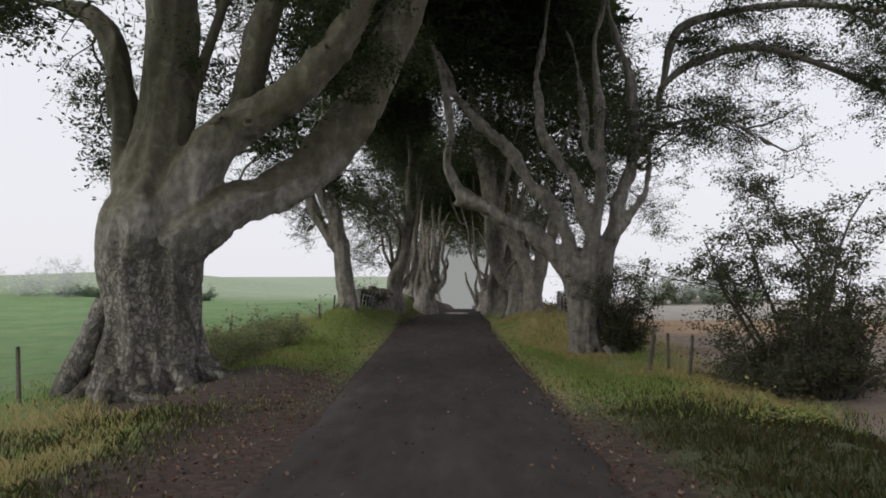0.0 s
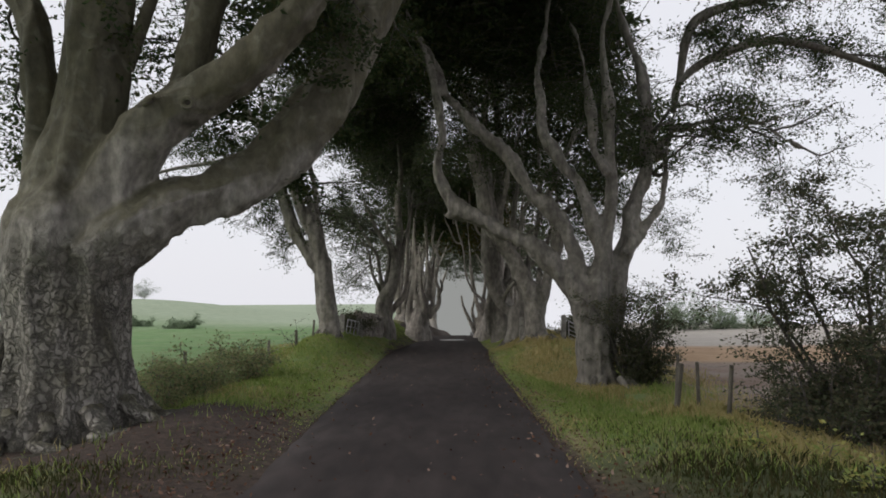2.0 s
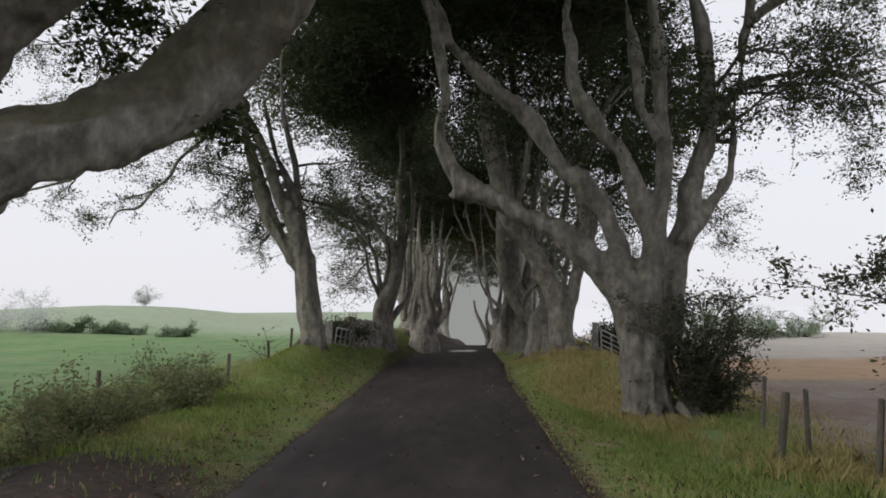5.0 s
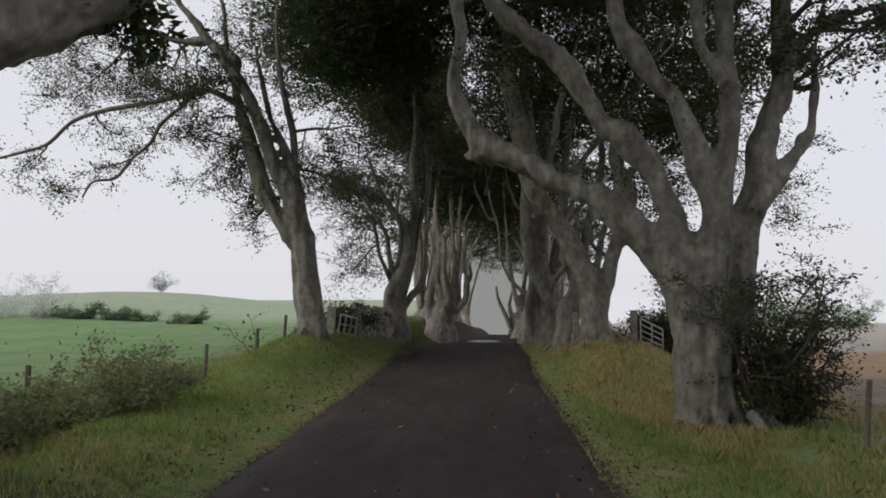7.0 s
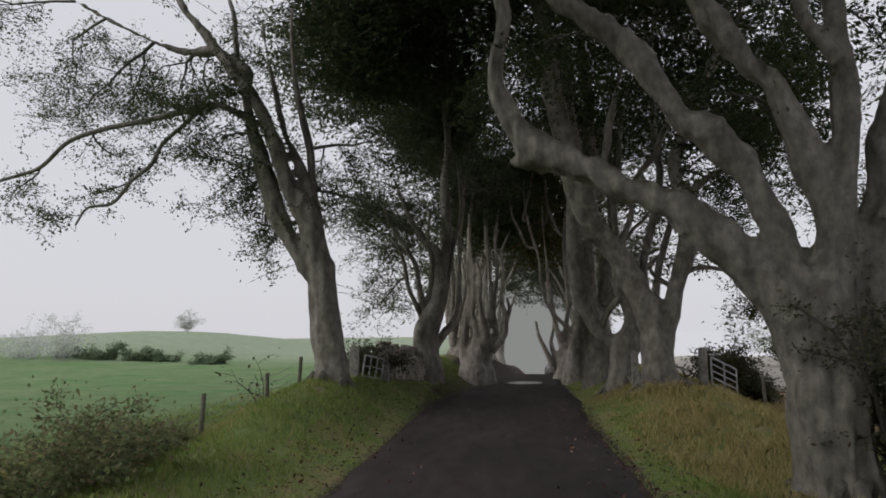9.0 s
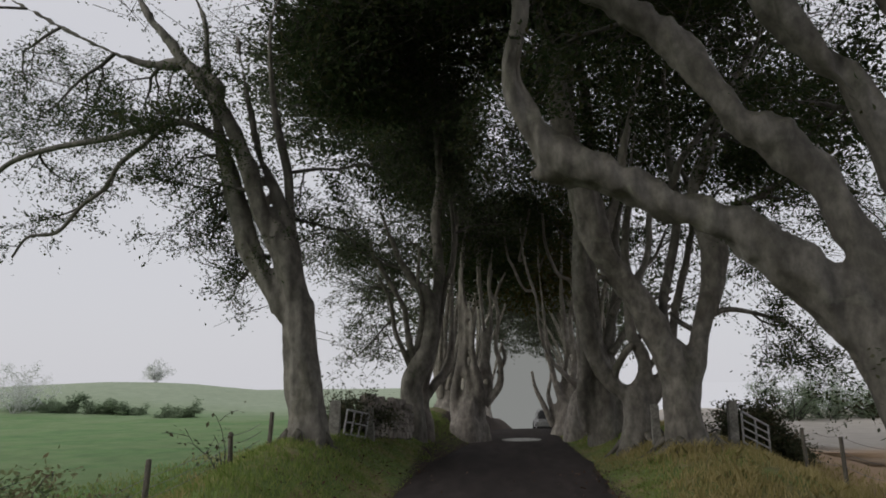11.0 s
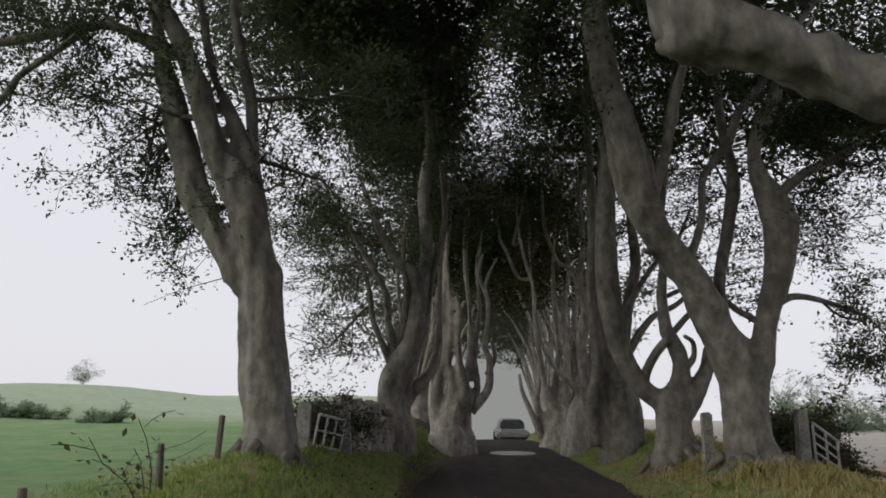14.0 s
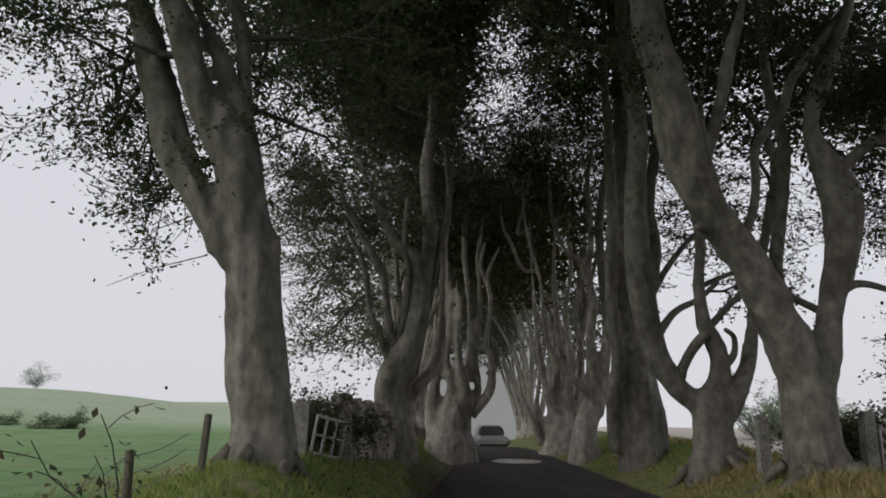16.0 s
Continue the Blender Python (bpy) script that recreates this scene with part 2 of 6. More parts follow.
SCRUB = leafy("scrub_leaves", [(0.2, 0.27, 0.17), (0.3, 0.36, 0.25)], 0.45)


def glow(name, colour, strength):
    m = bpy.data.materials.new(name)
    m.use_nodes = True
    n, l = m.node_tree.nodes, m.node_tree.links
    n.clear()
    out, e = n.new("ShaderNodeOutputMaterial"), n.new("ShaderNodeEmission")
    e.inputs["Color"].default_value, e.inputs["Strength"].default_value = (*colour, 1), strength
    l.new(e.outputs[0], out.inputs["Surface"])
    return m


# Plain emission that stands in for light scattered by mist
MIST_GLOW = glow("mist", (0.82, 0.82, 0.87), 1.0)
AVENUE_MIST_GLOW = glow("avenue_mist_glow", (0.80, 0.82, 0.80), 0.37)
BRAMBLE = leafy("bramble_leaves", [(0.14, 0.19, 0.09), (0.20, 0.25, 0.12), (0.26, 0.27, 0.15), (0.24, 0.19, 0.12)], 0.4)
WEED = leafy("weed_leaves", [(0.20, 0.28, 0.08), (0.34, 0.38, 0.14), (0.42, 0.36, 0.12)], 0.4)
KNOT_SHADE = material("knot_hole_shade", [(0.02, 0.017, 0.014), (0.035, 0.03, 0.025)], 6.0, 0.95, 0.2)


# Ground shape
def smooth(a, b, v):
    v = min(1.0, max(0.0, (v - a) / (b - a)))
    return v * v * (3 - 2 * v)


def road_mid(y):
    return -0.05 + 0.62 * smooth(23, 35, y) + 0.075 * max(0.0, y - 35)


def road_z(y):
    return 0.16 * (1 - smooth(0, 11, y)) + 0.14 * smooth(22, 31, y) - 2.2 * smooth(33, 75, y)


def road_half(y):
    return 1.66 - 0.45 * smooth(26, 33, y)


def ground_z(x, y):
    """Height of the land: verges rising into banks under the trees, fields falling away, a hill far to the left."""
    mid, base = road_mid(y), road_z(y)
    d = abs(x - mid) - road_half(y)
    n = noise.noise((x * 0.5, y * 0.5, 1.7)) * 0.5 + noise.noise((x * 1.7, y * 1.7, 4.0)) * 0.25
    if d <= -0.12:
        return base - 0.05
    if x < mid:
        h = 0.1 + 0.08 * smooth(8, 13, y) + 0.6 * smooth(18.5, 23.5, y) + 0.3 * smooth(33, 50, y)
        bank = h * smooth(-0.1, 1.7, d)
        fall = (h + 0.12) * smooth(1.75, 3.3, d)
    else:
        h = 0.1 - 0.3 * smooth(11, 16, y) + 0.62 * smooth(20.5, 25, y) + 0.3 * smooth(33, 50, y)
        bank = h * smooth(0.1, 1.5, d)
        fall = (h + 0.22) * smooth(2.4, 4.2, d)
    flat = base * (1 - smooth(3, 9, d))
    z = flat + bank - fall + n * 0.09 * smooth(0.0, 1.0, d)
    far = math.hypot(x, y)
    if x < mid:
        z += 1.9 * smooth(14, 40, d) * smooth(44, 80, y) * (1 - smooth(95, 130, y))
        z += 0.75 * math.exp(-((x + 30) / 16) ** 2 - ((y - 80) / 12) ** 2)
    else:
        z -= 0.3 * smooth(20, 120, d)
    return z - 0.015 * smooth(0, 0.4, 0.4 - abs(d)) if far < 60 else z


def mesh_object(name, verts, faces, mat, parent=None, smooth_faces=True, label=""):
    me = bpy.data.meshes.new(name)
    me.from_pydata(verts, [], faces)
    if smooth_faces:
        me.polygons.foreach_set("use_smooth", [True] * len(me.polygons))
    me.materials.append(mat)
    me.update()
    ob = new(name, me)
    if parent is not None:
        ob.parent = parent
        ob.matrix_parent_inverse = parent.matrix_basis.inverted()
    if label:
        ob["label"] = label
    return ob


def part(name, bm, mat, parent, label=""):
    me = bpy.data.meshes.new(name)
    bm.to_mesh(me)
    bm.free()
    me.materials.append(mat)
    ob = new(name, me)
    if parent is not None:
        ob.parent = parent
        ob.matrix_parent_inverse = parent.matrix_basis.inverted()
    if label:
        ob["label"] = label
    return ob


def empty(name, at, label, category, group=""):
    ob = new(name)
    ob.matrix_basis = Matrix.Translation(at)
    return tagged(ob, label, category, group)


def ticks(stops):
    """Grid lines: (from, to, step) runs joined."""
    out = []
    for a, b, s in stops:
        k = max(1, round((b - a) / s))
        out += [a + (b - a) * i / k for i in range(k)]
    return out + [stops[-1][1]]


# Ground material: grass, worn verge, straw, and the ploughed field beyond the right-hand fence
def ground_material():
    m = bpy.data.materials.new("land")
    m.use_nodes = True
    n, l = m.node_tree.nodes, m.node_tree.links
    b = n["Principled BSDF"]
    b.inputs["Roughness"].default_value = 0.95
    geo = n.new("ShaderNodeNewGeometry")
    sep = n.new("ShaderNodeSeparateXYZ")
    l.new(geo.outputs["Position"], sep.inputs[0])

    def noise_tex(scale, detail=5):
        t = n.new("ShaderNodeTexNoise")
        t.inputs["Scale"].default_value, t.inputs["Detail"].default_value, t.inputs["Roughness"].default_value = scale, detail, 0.65
        l.new(geo.outputs["Position"], t.inputs["Vector"])
        return t.outputs["Fac"]

    def ramp(fac, stops):
        r = n.new("ShaderNodeValToRGB")
        els = r.color_ramp.elements
        while len(els) < len(stops):
            els.new(0.5)
        for i, (p, c) in enumerate(stops):
            els[i].position, els[i].color = p, (*c, 1)
        l.new(fac, r.inputs["Fac"])
        return r.outputs["Color"]

    def span(value, a, c):
        r = n.new("ShaderNodeMapRange")
        r.interpolation_type = "SMOOTHSTEP"
        r.inputs["From Min"].default_value, r.inputs["From Max"].default_value = a, c
        l.new(value, r.inputs["Value"])
        return r.outputs[0]

    def mix(fac, c1, c2):
        x = n.new("ShaderNodeMix")
        x.data_type = "RGBA"
        l.new(fac, x.inputs["Factor"])
        l.new(c1, x.inputs["A"])
        l.new(c2, x.inputs["B"])
        return x.outputs["Result"]

    def add(a, c, k):
        x = n.new("ShaderNodeMath")
        x.operation = "MULTIPLY_ADD"
        l.new(a, x.inputs[0])
        x.inputs[1].default_value = k
        l.new(c, x.inputs[2])
        return x.outputs[0]

    fine, mid, wide = noise_tex(9.0), noise_tex(1.3), noise_tex(0.25)
    verge = mix(span(mid, 0.42, 0.62), ramp(fine, [(0.3, (0.10, 0.145, 0.04)), (0.7, (0.19, 0.26, 0.08))]), ramp(fine, [(0.3, (0.17, 0.15, 0.065)), (0.7, (0.30, 0.26, 0.125))]))
    field = mix(span(wide, 0.35, 0.65), ramp(mid, [(0.3, (0.07, 0.15, 0.045)), (0.7, (0.13, 0.25, 0.075))]), ramp(mid, [(0.3, (0.12, 0.19, 0.07)), (0.7, (0.18, 0.26, 0.11))]))
    # hill: grass green paled to carry the haze in its colour
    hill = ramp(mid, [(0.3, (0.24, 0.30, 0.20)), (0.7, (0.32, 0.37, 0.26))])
    soil = mix(span(wide, 0.4, 0.6), ramp(fine, [(0.3, (0.15, 0.10, 0.07)), (0.7, (0.24, 0.17, 0.13))]), ramp(fine, [(0.3, (0.20, 0.16, 0.13)), (0.7, (0.30, 0.25, 0.21))]))
    straw = ramp(mid, [(0.3, (0.33, 0.215, 0.12)), (0.7, (0.44, 0.30, 0.18))])
    # pale: the far right field, mist painted in as a lighter tone
    pale = ramp(mid, [(0.3, (0.36, 0.33, 0.28)), (0.7, (0.46, 0.42, 0.37))])
    dirt = ramp(fine, [(0.3, (0.024, 0.016, 0.012)), (0.5, (0.05, 0.033, 0.025)), (0.7, (0.09, 0.063, 0.048))])
    wobble = add(mid, sep.outputs["X"], 0.9)
    colour = mix(span(wobble, -4.6, -5.8), verge, field)
    # the haze-paled hill colour comes in with distance on the left
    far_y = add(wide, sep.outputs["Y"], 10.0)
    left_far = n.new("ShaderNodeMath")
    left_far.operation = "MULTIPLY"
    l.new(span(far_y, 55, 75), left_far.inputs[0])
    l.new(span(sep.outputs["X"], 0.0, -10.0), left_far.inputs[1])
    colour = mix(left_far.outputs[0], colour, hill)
    strip = mix(span(add(wide, sep.outputs["Y"], 3.0), 26.0, 27.5), soil, straw)
    right_field = mix(span(add(wide, sep.outputs["Y"], 3.0), 33.0, 36.0), strip, pale)
    colour = mix(span(wobble, 5.3, 6.0), colour, right_field)
    # near right verge painted darker green in place of tree shade
    shaded_sward = n.new("ShaderNodeMath")
    shaded_sward.operation = "MULTIPLY"
    l.new(span(sep.outputs["Y"], 12.0, 8.5), shaded_sward.inputs[0])
    l.new(span(wobble, 1.6, 2.2), shaded_sward.inputs[1])
    shaded_sward_edge = n.new("ShaderNodeMath")
    shaded_sward_edge.operation = "MULTIPLY"
    l.new(shaded_sward.outputs[0], shaded_sward_edge.inputs[0])
    l.new(span(wobble, 6.4, 5.6), shaded_sward_edge.inputs[1])
    colour = mix(shaded_sward_edge.outputs[0], colour, ramp(fine, [(0.3, (0.035, 0.045, 0.016)), (0.7, (0.075, 0.085, 0.03))]))
    # worn earth along both edges of the lane
    ax = n.new("ShaderNodeMath")
    ax.operation = "ABSOLUTE"
    l.new(sep.outputs["X"], ax.inputs[0])
    near_y = span(sep.outputs["Y"], 17.0, 9.0)
    edge = n.new("ShaderNodeMath")
    edge.operation = "MULTIPLY"
    strip = n.new("ShaderNodeMath")
    strip.operation = "MULTIPLY"
    l.new(span(add(mid, sep.outputs["X"], 1.2), -3.4, -2.5), strip.inputs[0])
    l.new(span(sep.outputs["X"], 0.5, -0.5), strip.inputs[1])
    l.new(strip.outputs[0], edge.inputs[0])
    l.new(near_y, edge.inputs[1])
    colour = mix(edge.outputs[0], colour, dirt)
    near = n.new("ShaderNodeVectorMath")
    near.operation = "DISTANCE"
    l.new(geo.outputs["Position"], near.inputs[0])
    near.inputs[1].default_value = (-3.7, 11.9, 0.2)
    colour = mix(span(add(mid, near.outputs["Value"], 1.8), 3.7, 2.6), colour, dirt)
    near_rim = n.new("ShaderNodeMath")
    near_rim.operation = "MULTIPLY"
    l.new(span(add(mid, sep.outputs["X"], 0.9), 2.95, 2.45), near_rim.inputs[0])
    l.new(span(sep.outputs["Y"], 12.0, 7.0), near_rim.inputs[1])
    right_only = n.new("ShaderNodeMath")
    right_only.operation = "MULTIPLY"
    l.new(near_rim.outputs[0], right_only.inputs[0])
    l.new(span(sep.outputs["X"], 0.2, 0.6), right_only.inputs[1])
    colour = mix(right_only.outputs[0], colour, dirt)
    rim = span(add(fine, ax.outputs[0], 0.35), 2.05, 1.85)
    colour = mix(rim, colour, dirt)
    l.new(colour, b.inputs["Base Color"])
    bp = n.new("ShaderNodeBump")
    bp.inputs["Strength"].default_value, bp.inputs["Distance"].default_value = 0.6, 0.06
    l.new(noise_tex(14.0, 8), bp.inputs["Height"])
    l.new(bp.outputs[0], b.inputs["Normal"])
    return m


LAND = ground_material()
gx = ticks([(-900, -150, 150), (-150, -40, 10), (-40, -8, 2), (-8, -1.3, 0.22), (-1.3, 1.3, 0.9), (1.3, 8, 0.22), (8, 40, 2), (40, 150, 10), (150, 900, 150)])
gy = ticks([(-300, -30, 90), (-30, 0, 5), (0, 36, 0.4), (36, 60, 1.5), (60, 150, 6), (150, 900, 150)])
verts = [(x + (road_mid(y) if abs(x) < 8 else 0), y, ground_z(x + (road_mid(y) if abs(x) < 8 else 0), y)) for y in gy for x in gx]
W = len(gx)
faces = [(j * W + i, j * W + i + 1, (j + 1) * W + i + 1, (j + 1) * W + i) for j in range(len(gy) - 1) for i in range(W - 1)]
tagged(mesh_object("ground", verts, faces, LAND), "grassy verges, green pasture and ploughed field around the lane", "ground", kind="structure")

# The lane, cambered, with a ragged edge
ry = ticks([(-60, 0, 4), (0, 36, 0.3), (36, 110, 1.5)])
lanes = [-1, -0.97, -0.8, -0.5, -0.2, 0.2, 0.5, 0.8, 0.97, 1]
verts = []
for y in ry:
    el = 0.14 * noise.noise((0.0, y * 0.9, 0.0)) + 0.09 * noise.noise((5.0, y * 3.0, 0.0))
    er = 0.14 * noise.noise((9.0, y * 0.9, 0.0)) + 0.09 * noise.noise((13.0, y * 3.0, 0.0))
    for s in lanes:
        w = road_half(y) + (el if s < 0 else er) * abs(s)
        drop = 0.05 if abs(s) == 1 else 0.0
        verts.append((road_mid(y) + s * w, y, road_z(y) + 0.03 * (1 - s * s) - drop + 0.004))
K = len(lanes)
faces = [(j * K + i, j * K + i + 1, (j + 1) * K + i + 1, (j + 1) * K + i) for j in range(len(ry) - 1) for i in range(K - 1)]
tagged(mesh_object("road", verts, faces, ASPHALT), "narrow dark damp asphalt lane between the tree rows", "road", kind="structure")

# ---- trees ----
# Trunks and limbs: x, y, z and radius along each, in metres
BIG_LEFT = [
    ("trunk", [(-5.17, 12.6, -0.1, 0.998), (-5.17, 12.6, 0.6, 0.93), (-5.16, 12.6, 1.2, 0.892), (-5.15, 12.6, 1.8, 0.903), (-5.2, 12.6, 2.4, 0.955), (-5.18, 12.6, 2.85, 0.956)]),
    ("limb", [(-5.33, 12.6, 2.4, 0.704), (-5.28, 12.62, 3.21, 0.646), (-5.19, 12.64, 3.82, 0.618), (-5.03, 12.67, 4.44, 0.569), (-4.94, 12.69, 5.16, 0.52), (-4.92, 12.71, 5.89, 0.492), (-4.91, 12.73, 6.52, 0.535), (-4.93, 12.76, 7.15, 0.536), (-4.93, 12.78, 8.21, 0.466), (-4.88, 12.8, 9.39, 0.312)]),
    ("limb", [(-5.7, 12.9, 2.93, 0.361), (-5.82, 12.93, 3.66, 0.279), (-5.8, 12.95, 4.49, 0.281), (-5.94, 12.97, 5.34, 0.303), (-6.08, 13, 5.98, 0.314), (-6.31, 13.03, 6.52, 0.294), (-6.68, 13.05, 6.83, 0.221), (-7.23, 13.08, 6.99, 0.116), (-7.88, 13.1, 7.07, 0.053)]),
    ("limb", [(-4.71, 12.4, 3.09, 0.545), (-4.21, 12.38, 3.93, 0.476), (-3.66, 12.36, 4.49, 0.436), (-3.12, 12.33, 4.81, 0.377), (-2.62, 12.31, 5.16, 0.347), (-2.12, 12.29, 5.65, 0.327), (-1.72, 12.27, 6.19, 0.307), (-1.4, 12.24, 6.73, 0.287), (-0.93, 12.22, 7.63, 0.238), (-0.43, 12.2, 8.52, 0.178)]),
    ("limb", [(-4.8, 12.4, 2.54, 0.693), (-4.21, 12.4, 2.89, 0.575), (-3.83, 12.5, 3.11, 0.46), (-3.4, 12.7, 3.29, 0.416), (-2.88, 13.1, 3.62, 0.44), (-2.43, 13.5, 4.05, 0.498), (-1.91, 13.8, 4.76, 0.509), (-1.52, 14.1, 5.51, 0.499), (-1.18, 14.3, 6.37, 0.484), (-0.84, 14.4, 7.23, 0.453), (-0.45, 14.4, 8.17, 0.408), (0.19, 14.4, 9.35, 0.316), (0.89, 14.3, 10.13, 0.209)]),
    ("limb", [(-4.06, 12.9, 4.48, 0.269), (-3.73, 12.92, 5, 0.291), (-3.52, 12.93, 5.74, 0.302), (-3.36, 12.95, 6.38, 0.313), (-3.18, 12.97, 7.02, 0.283), (-3.07, 12.98, 7.88, 0.231), (-2.94, 13, 9.07, 0.148)]),
    ("limb", [(-4.52, 12.8, 5.29, 0.124), (-4.3, 12.83, 6.08, 0.114), (-4.11, 12.87, 6.67, 0.094), (-3.9, 12.9, 7.42, 0.073)]),
]
FORKED_RIGHT = [
    ("trunk", [(3.79, 19, -0.21, 0.477), (3.76, 19, 0.21, 0.438), (3.75, 19, 0.61, 0.455), (3.8, 19, 1.01, 0.497)]),
    ("limb", [(3.6, 19, 0.93, 0.269), (3.53, 19.1, 1.46, 0.273), (3.41, 19.2, 1.88, 0.31), (3.2, 19.3, 2.24, 0.323), (2.85, 19.4, 2.68, 0.293), (2.54, 19.5, 3, 0.262), (2.12, 19.6, 3.28, 0.247), (1.7, 19.7, 3.5, 0.241), (1.26, 19.8, 3.75, 0.226), (0.86, 19.9, 3.96, 0.229), (0.56, 20, 4.14, 0.269), (0.34, 20, 4.48, 0.204), (0.16, 20, 4.92, 0.196), (0.11, 20, 5.22, 0.201), (0.21, 20, 5.6, 0.159), (0.27, 20, 5.99, 0.159), (0.2, 20, 6.37, 0.15), (0.08, 20, 6.96, 0.142)]),
    ("limb", [(3.71, 19, 1.26, 0.253), (3.63, 19.1, 2, 0.224), (3.47, 19.2, 2.59, 0.21), (3.3, 19.3, 3.11, 0.205), (3.13, 19.4, 3.64, 0.225), (2.81, 19.5, 4.03, 0.215), (2.42, 19.6, 4.37, 0.204), (2.16, 19.7, 4.91, 0.207), (1.91, 19.8, 5.36, 0.205), (1.47, 19.9, 5.78, 0.203), (1.02, 20, 6.21, 0.201), (0.65, 20.1, 6.69, 0.19), (0.27, 20.2, 7.24, 0.163)]),
    ("limb", [(3.84, 19, 1.5, 0.245), (3.89, 19.07, 2.32, 0.215), (3.98, 19.13, 3, 0.226), (3.83, 19.2, 3.61, 0.237), (3.66, 19.27, 4.14, 0.231), (3.48, 19.33, 4.68, 0.216), (3.16, 19.4, 5.15, 0.201), (2.84, 19.47, 5.63, 0.19), (2.69, 19.53, 6.12, 0.178), (2.67, 19.6, 6.7, 0.153)]),
    ("limb", [(3.92, 19, 1.26, 0.245), (3.98, 19.04, 1.99, 0.214), (4.03, 19.07, 2.66, 0.216), (4.11, 19.11, 3.25, 0.221), (4.24, 19.15, 3.85, 0.219), (4.29, 19.19, 4.45, 0.203), (4.26, 19.23, 5.16, 0.192), (4.29, 19.26, 5.88, 0.172), (4.28, 19.3, 6.6, 0.148)]),
    ("limb", [(4.16, 19, 4.74, 0.142), (3.95, 19.12, 5.22, 0.127), (3.87, 19.25, 5.7, 0.121), (3.87, 19.38, 6.38, 0.105), (3.8, 19.5, 7.08, 0.08)]),
    ("limb", [(4.15, 19, 1.18, 0.269), (4.33, 19.1, 1.99, 0.24), (4.44, 19.2, 2.67, 0.243), (4.64, 19.3, 3.19, 0.237), (4.79, 19.4, 3.89, 0.245), (5.06, 19.5, 4.53, 0.222), (5.29, 19.6, 5.18, 0.202), (5.31, 19.7, 5.84, 0.187), (5.32, 19.8, 6.62, 0.163)]),
    ("limb", [(4.48, 19, 2.81, 0.181), (4.95, 19.12, 3.41, 0.125), (5.3, 19.25, 3.81, 0.106), (5.54, 19.38, 4.22, 0.094), (5.68, 19.5, 4.78, 0.087), (5.73, 19.62, 5.26, 0.092), (5.9, 19.75, 5.85, 0.089), (6.09, 19.88, 6.54, 0.082), (6.25, 20, 7.26, 0.064)]),
    ("limb", [(5.77, 19.65, 5.41, 0.152), (5.65, 20.4, 5.43, 0.132), (6.21, 20.4, 6.1, 0.104), (7.03, 20.4, 6.17, 0.085), (7.95, 20.4, 6.25, 0.066)]),
    ("limb", [(6.05, 19.88, 6.5, 0.07), (6.25, 20, 7.26, 0.085), (7.22, 20.1, 7.99, 0.121), (8.84, 20.1, 8.4, 0.105), (10.61, 20.1, 7.98, 0.089), (12.53, 20.1, 7.16, 0.065)]),
    ("limb", [(5.95, 19.78, 6.02, 0.148), (6.22, 20.1, 6.12, 0.129), (7.19, 20.1, 6.33, 0.105), (8.16, 20.1, 6.28, 0.089), (9.03, 20.1, 5.79, 0.064), (9.59, 20.1, 5.51, 0.048)]),
    ("limb", [(6.05, 19.88, 6.5, 0.07), (6.25, 20, 7.26, 0.085), (6.68, 19.9, 8.83, 0.136), (8.29, 19.9, 9.39, 0.112), (10.22, 19.9, 9.58, 0.096), (12.46, 19.9, 9.38, 0.064)]),
    ("limb", [(0.72, 20, 4.06, 0.167), (0.45, 19.95, 3.92, 0.12), (0.26, 19.9, 3.95, 0.055)]),
    ("limb", [(5.3, 19.6, 4.95, 0.061), (5.52, 19.6, 4.84, 0.048), (5.72, 19.6, 4.9, 0.044)]),
]
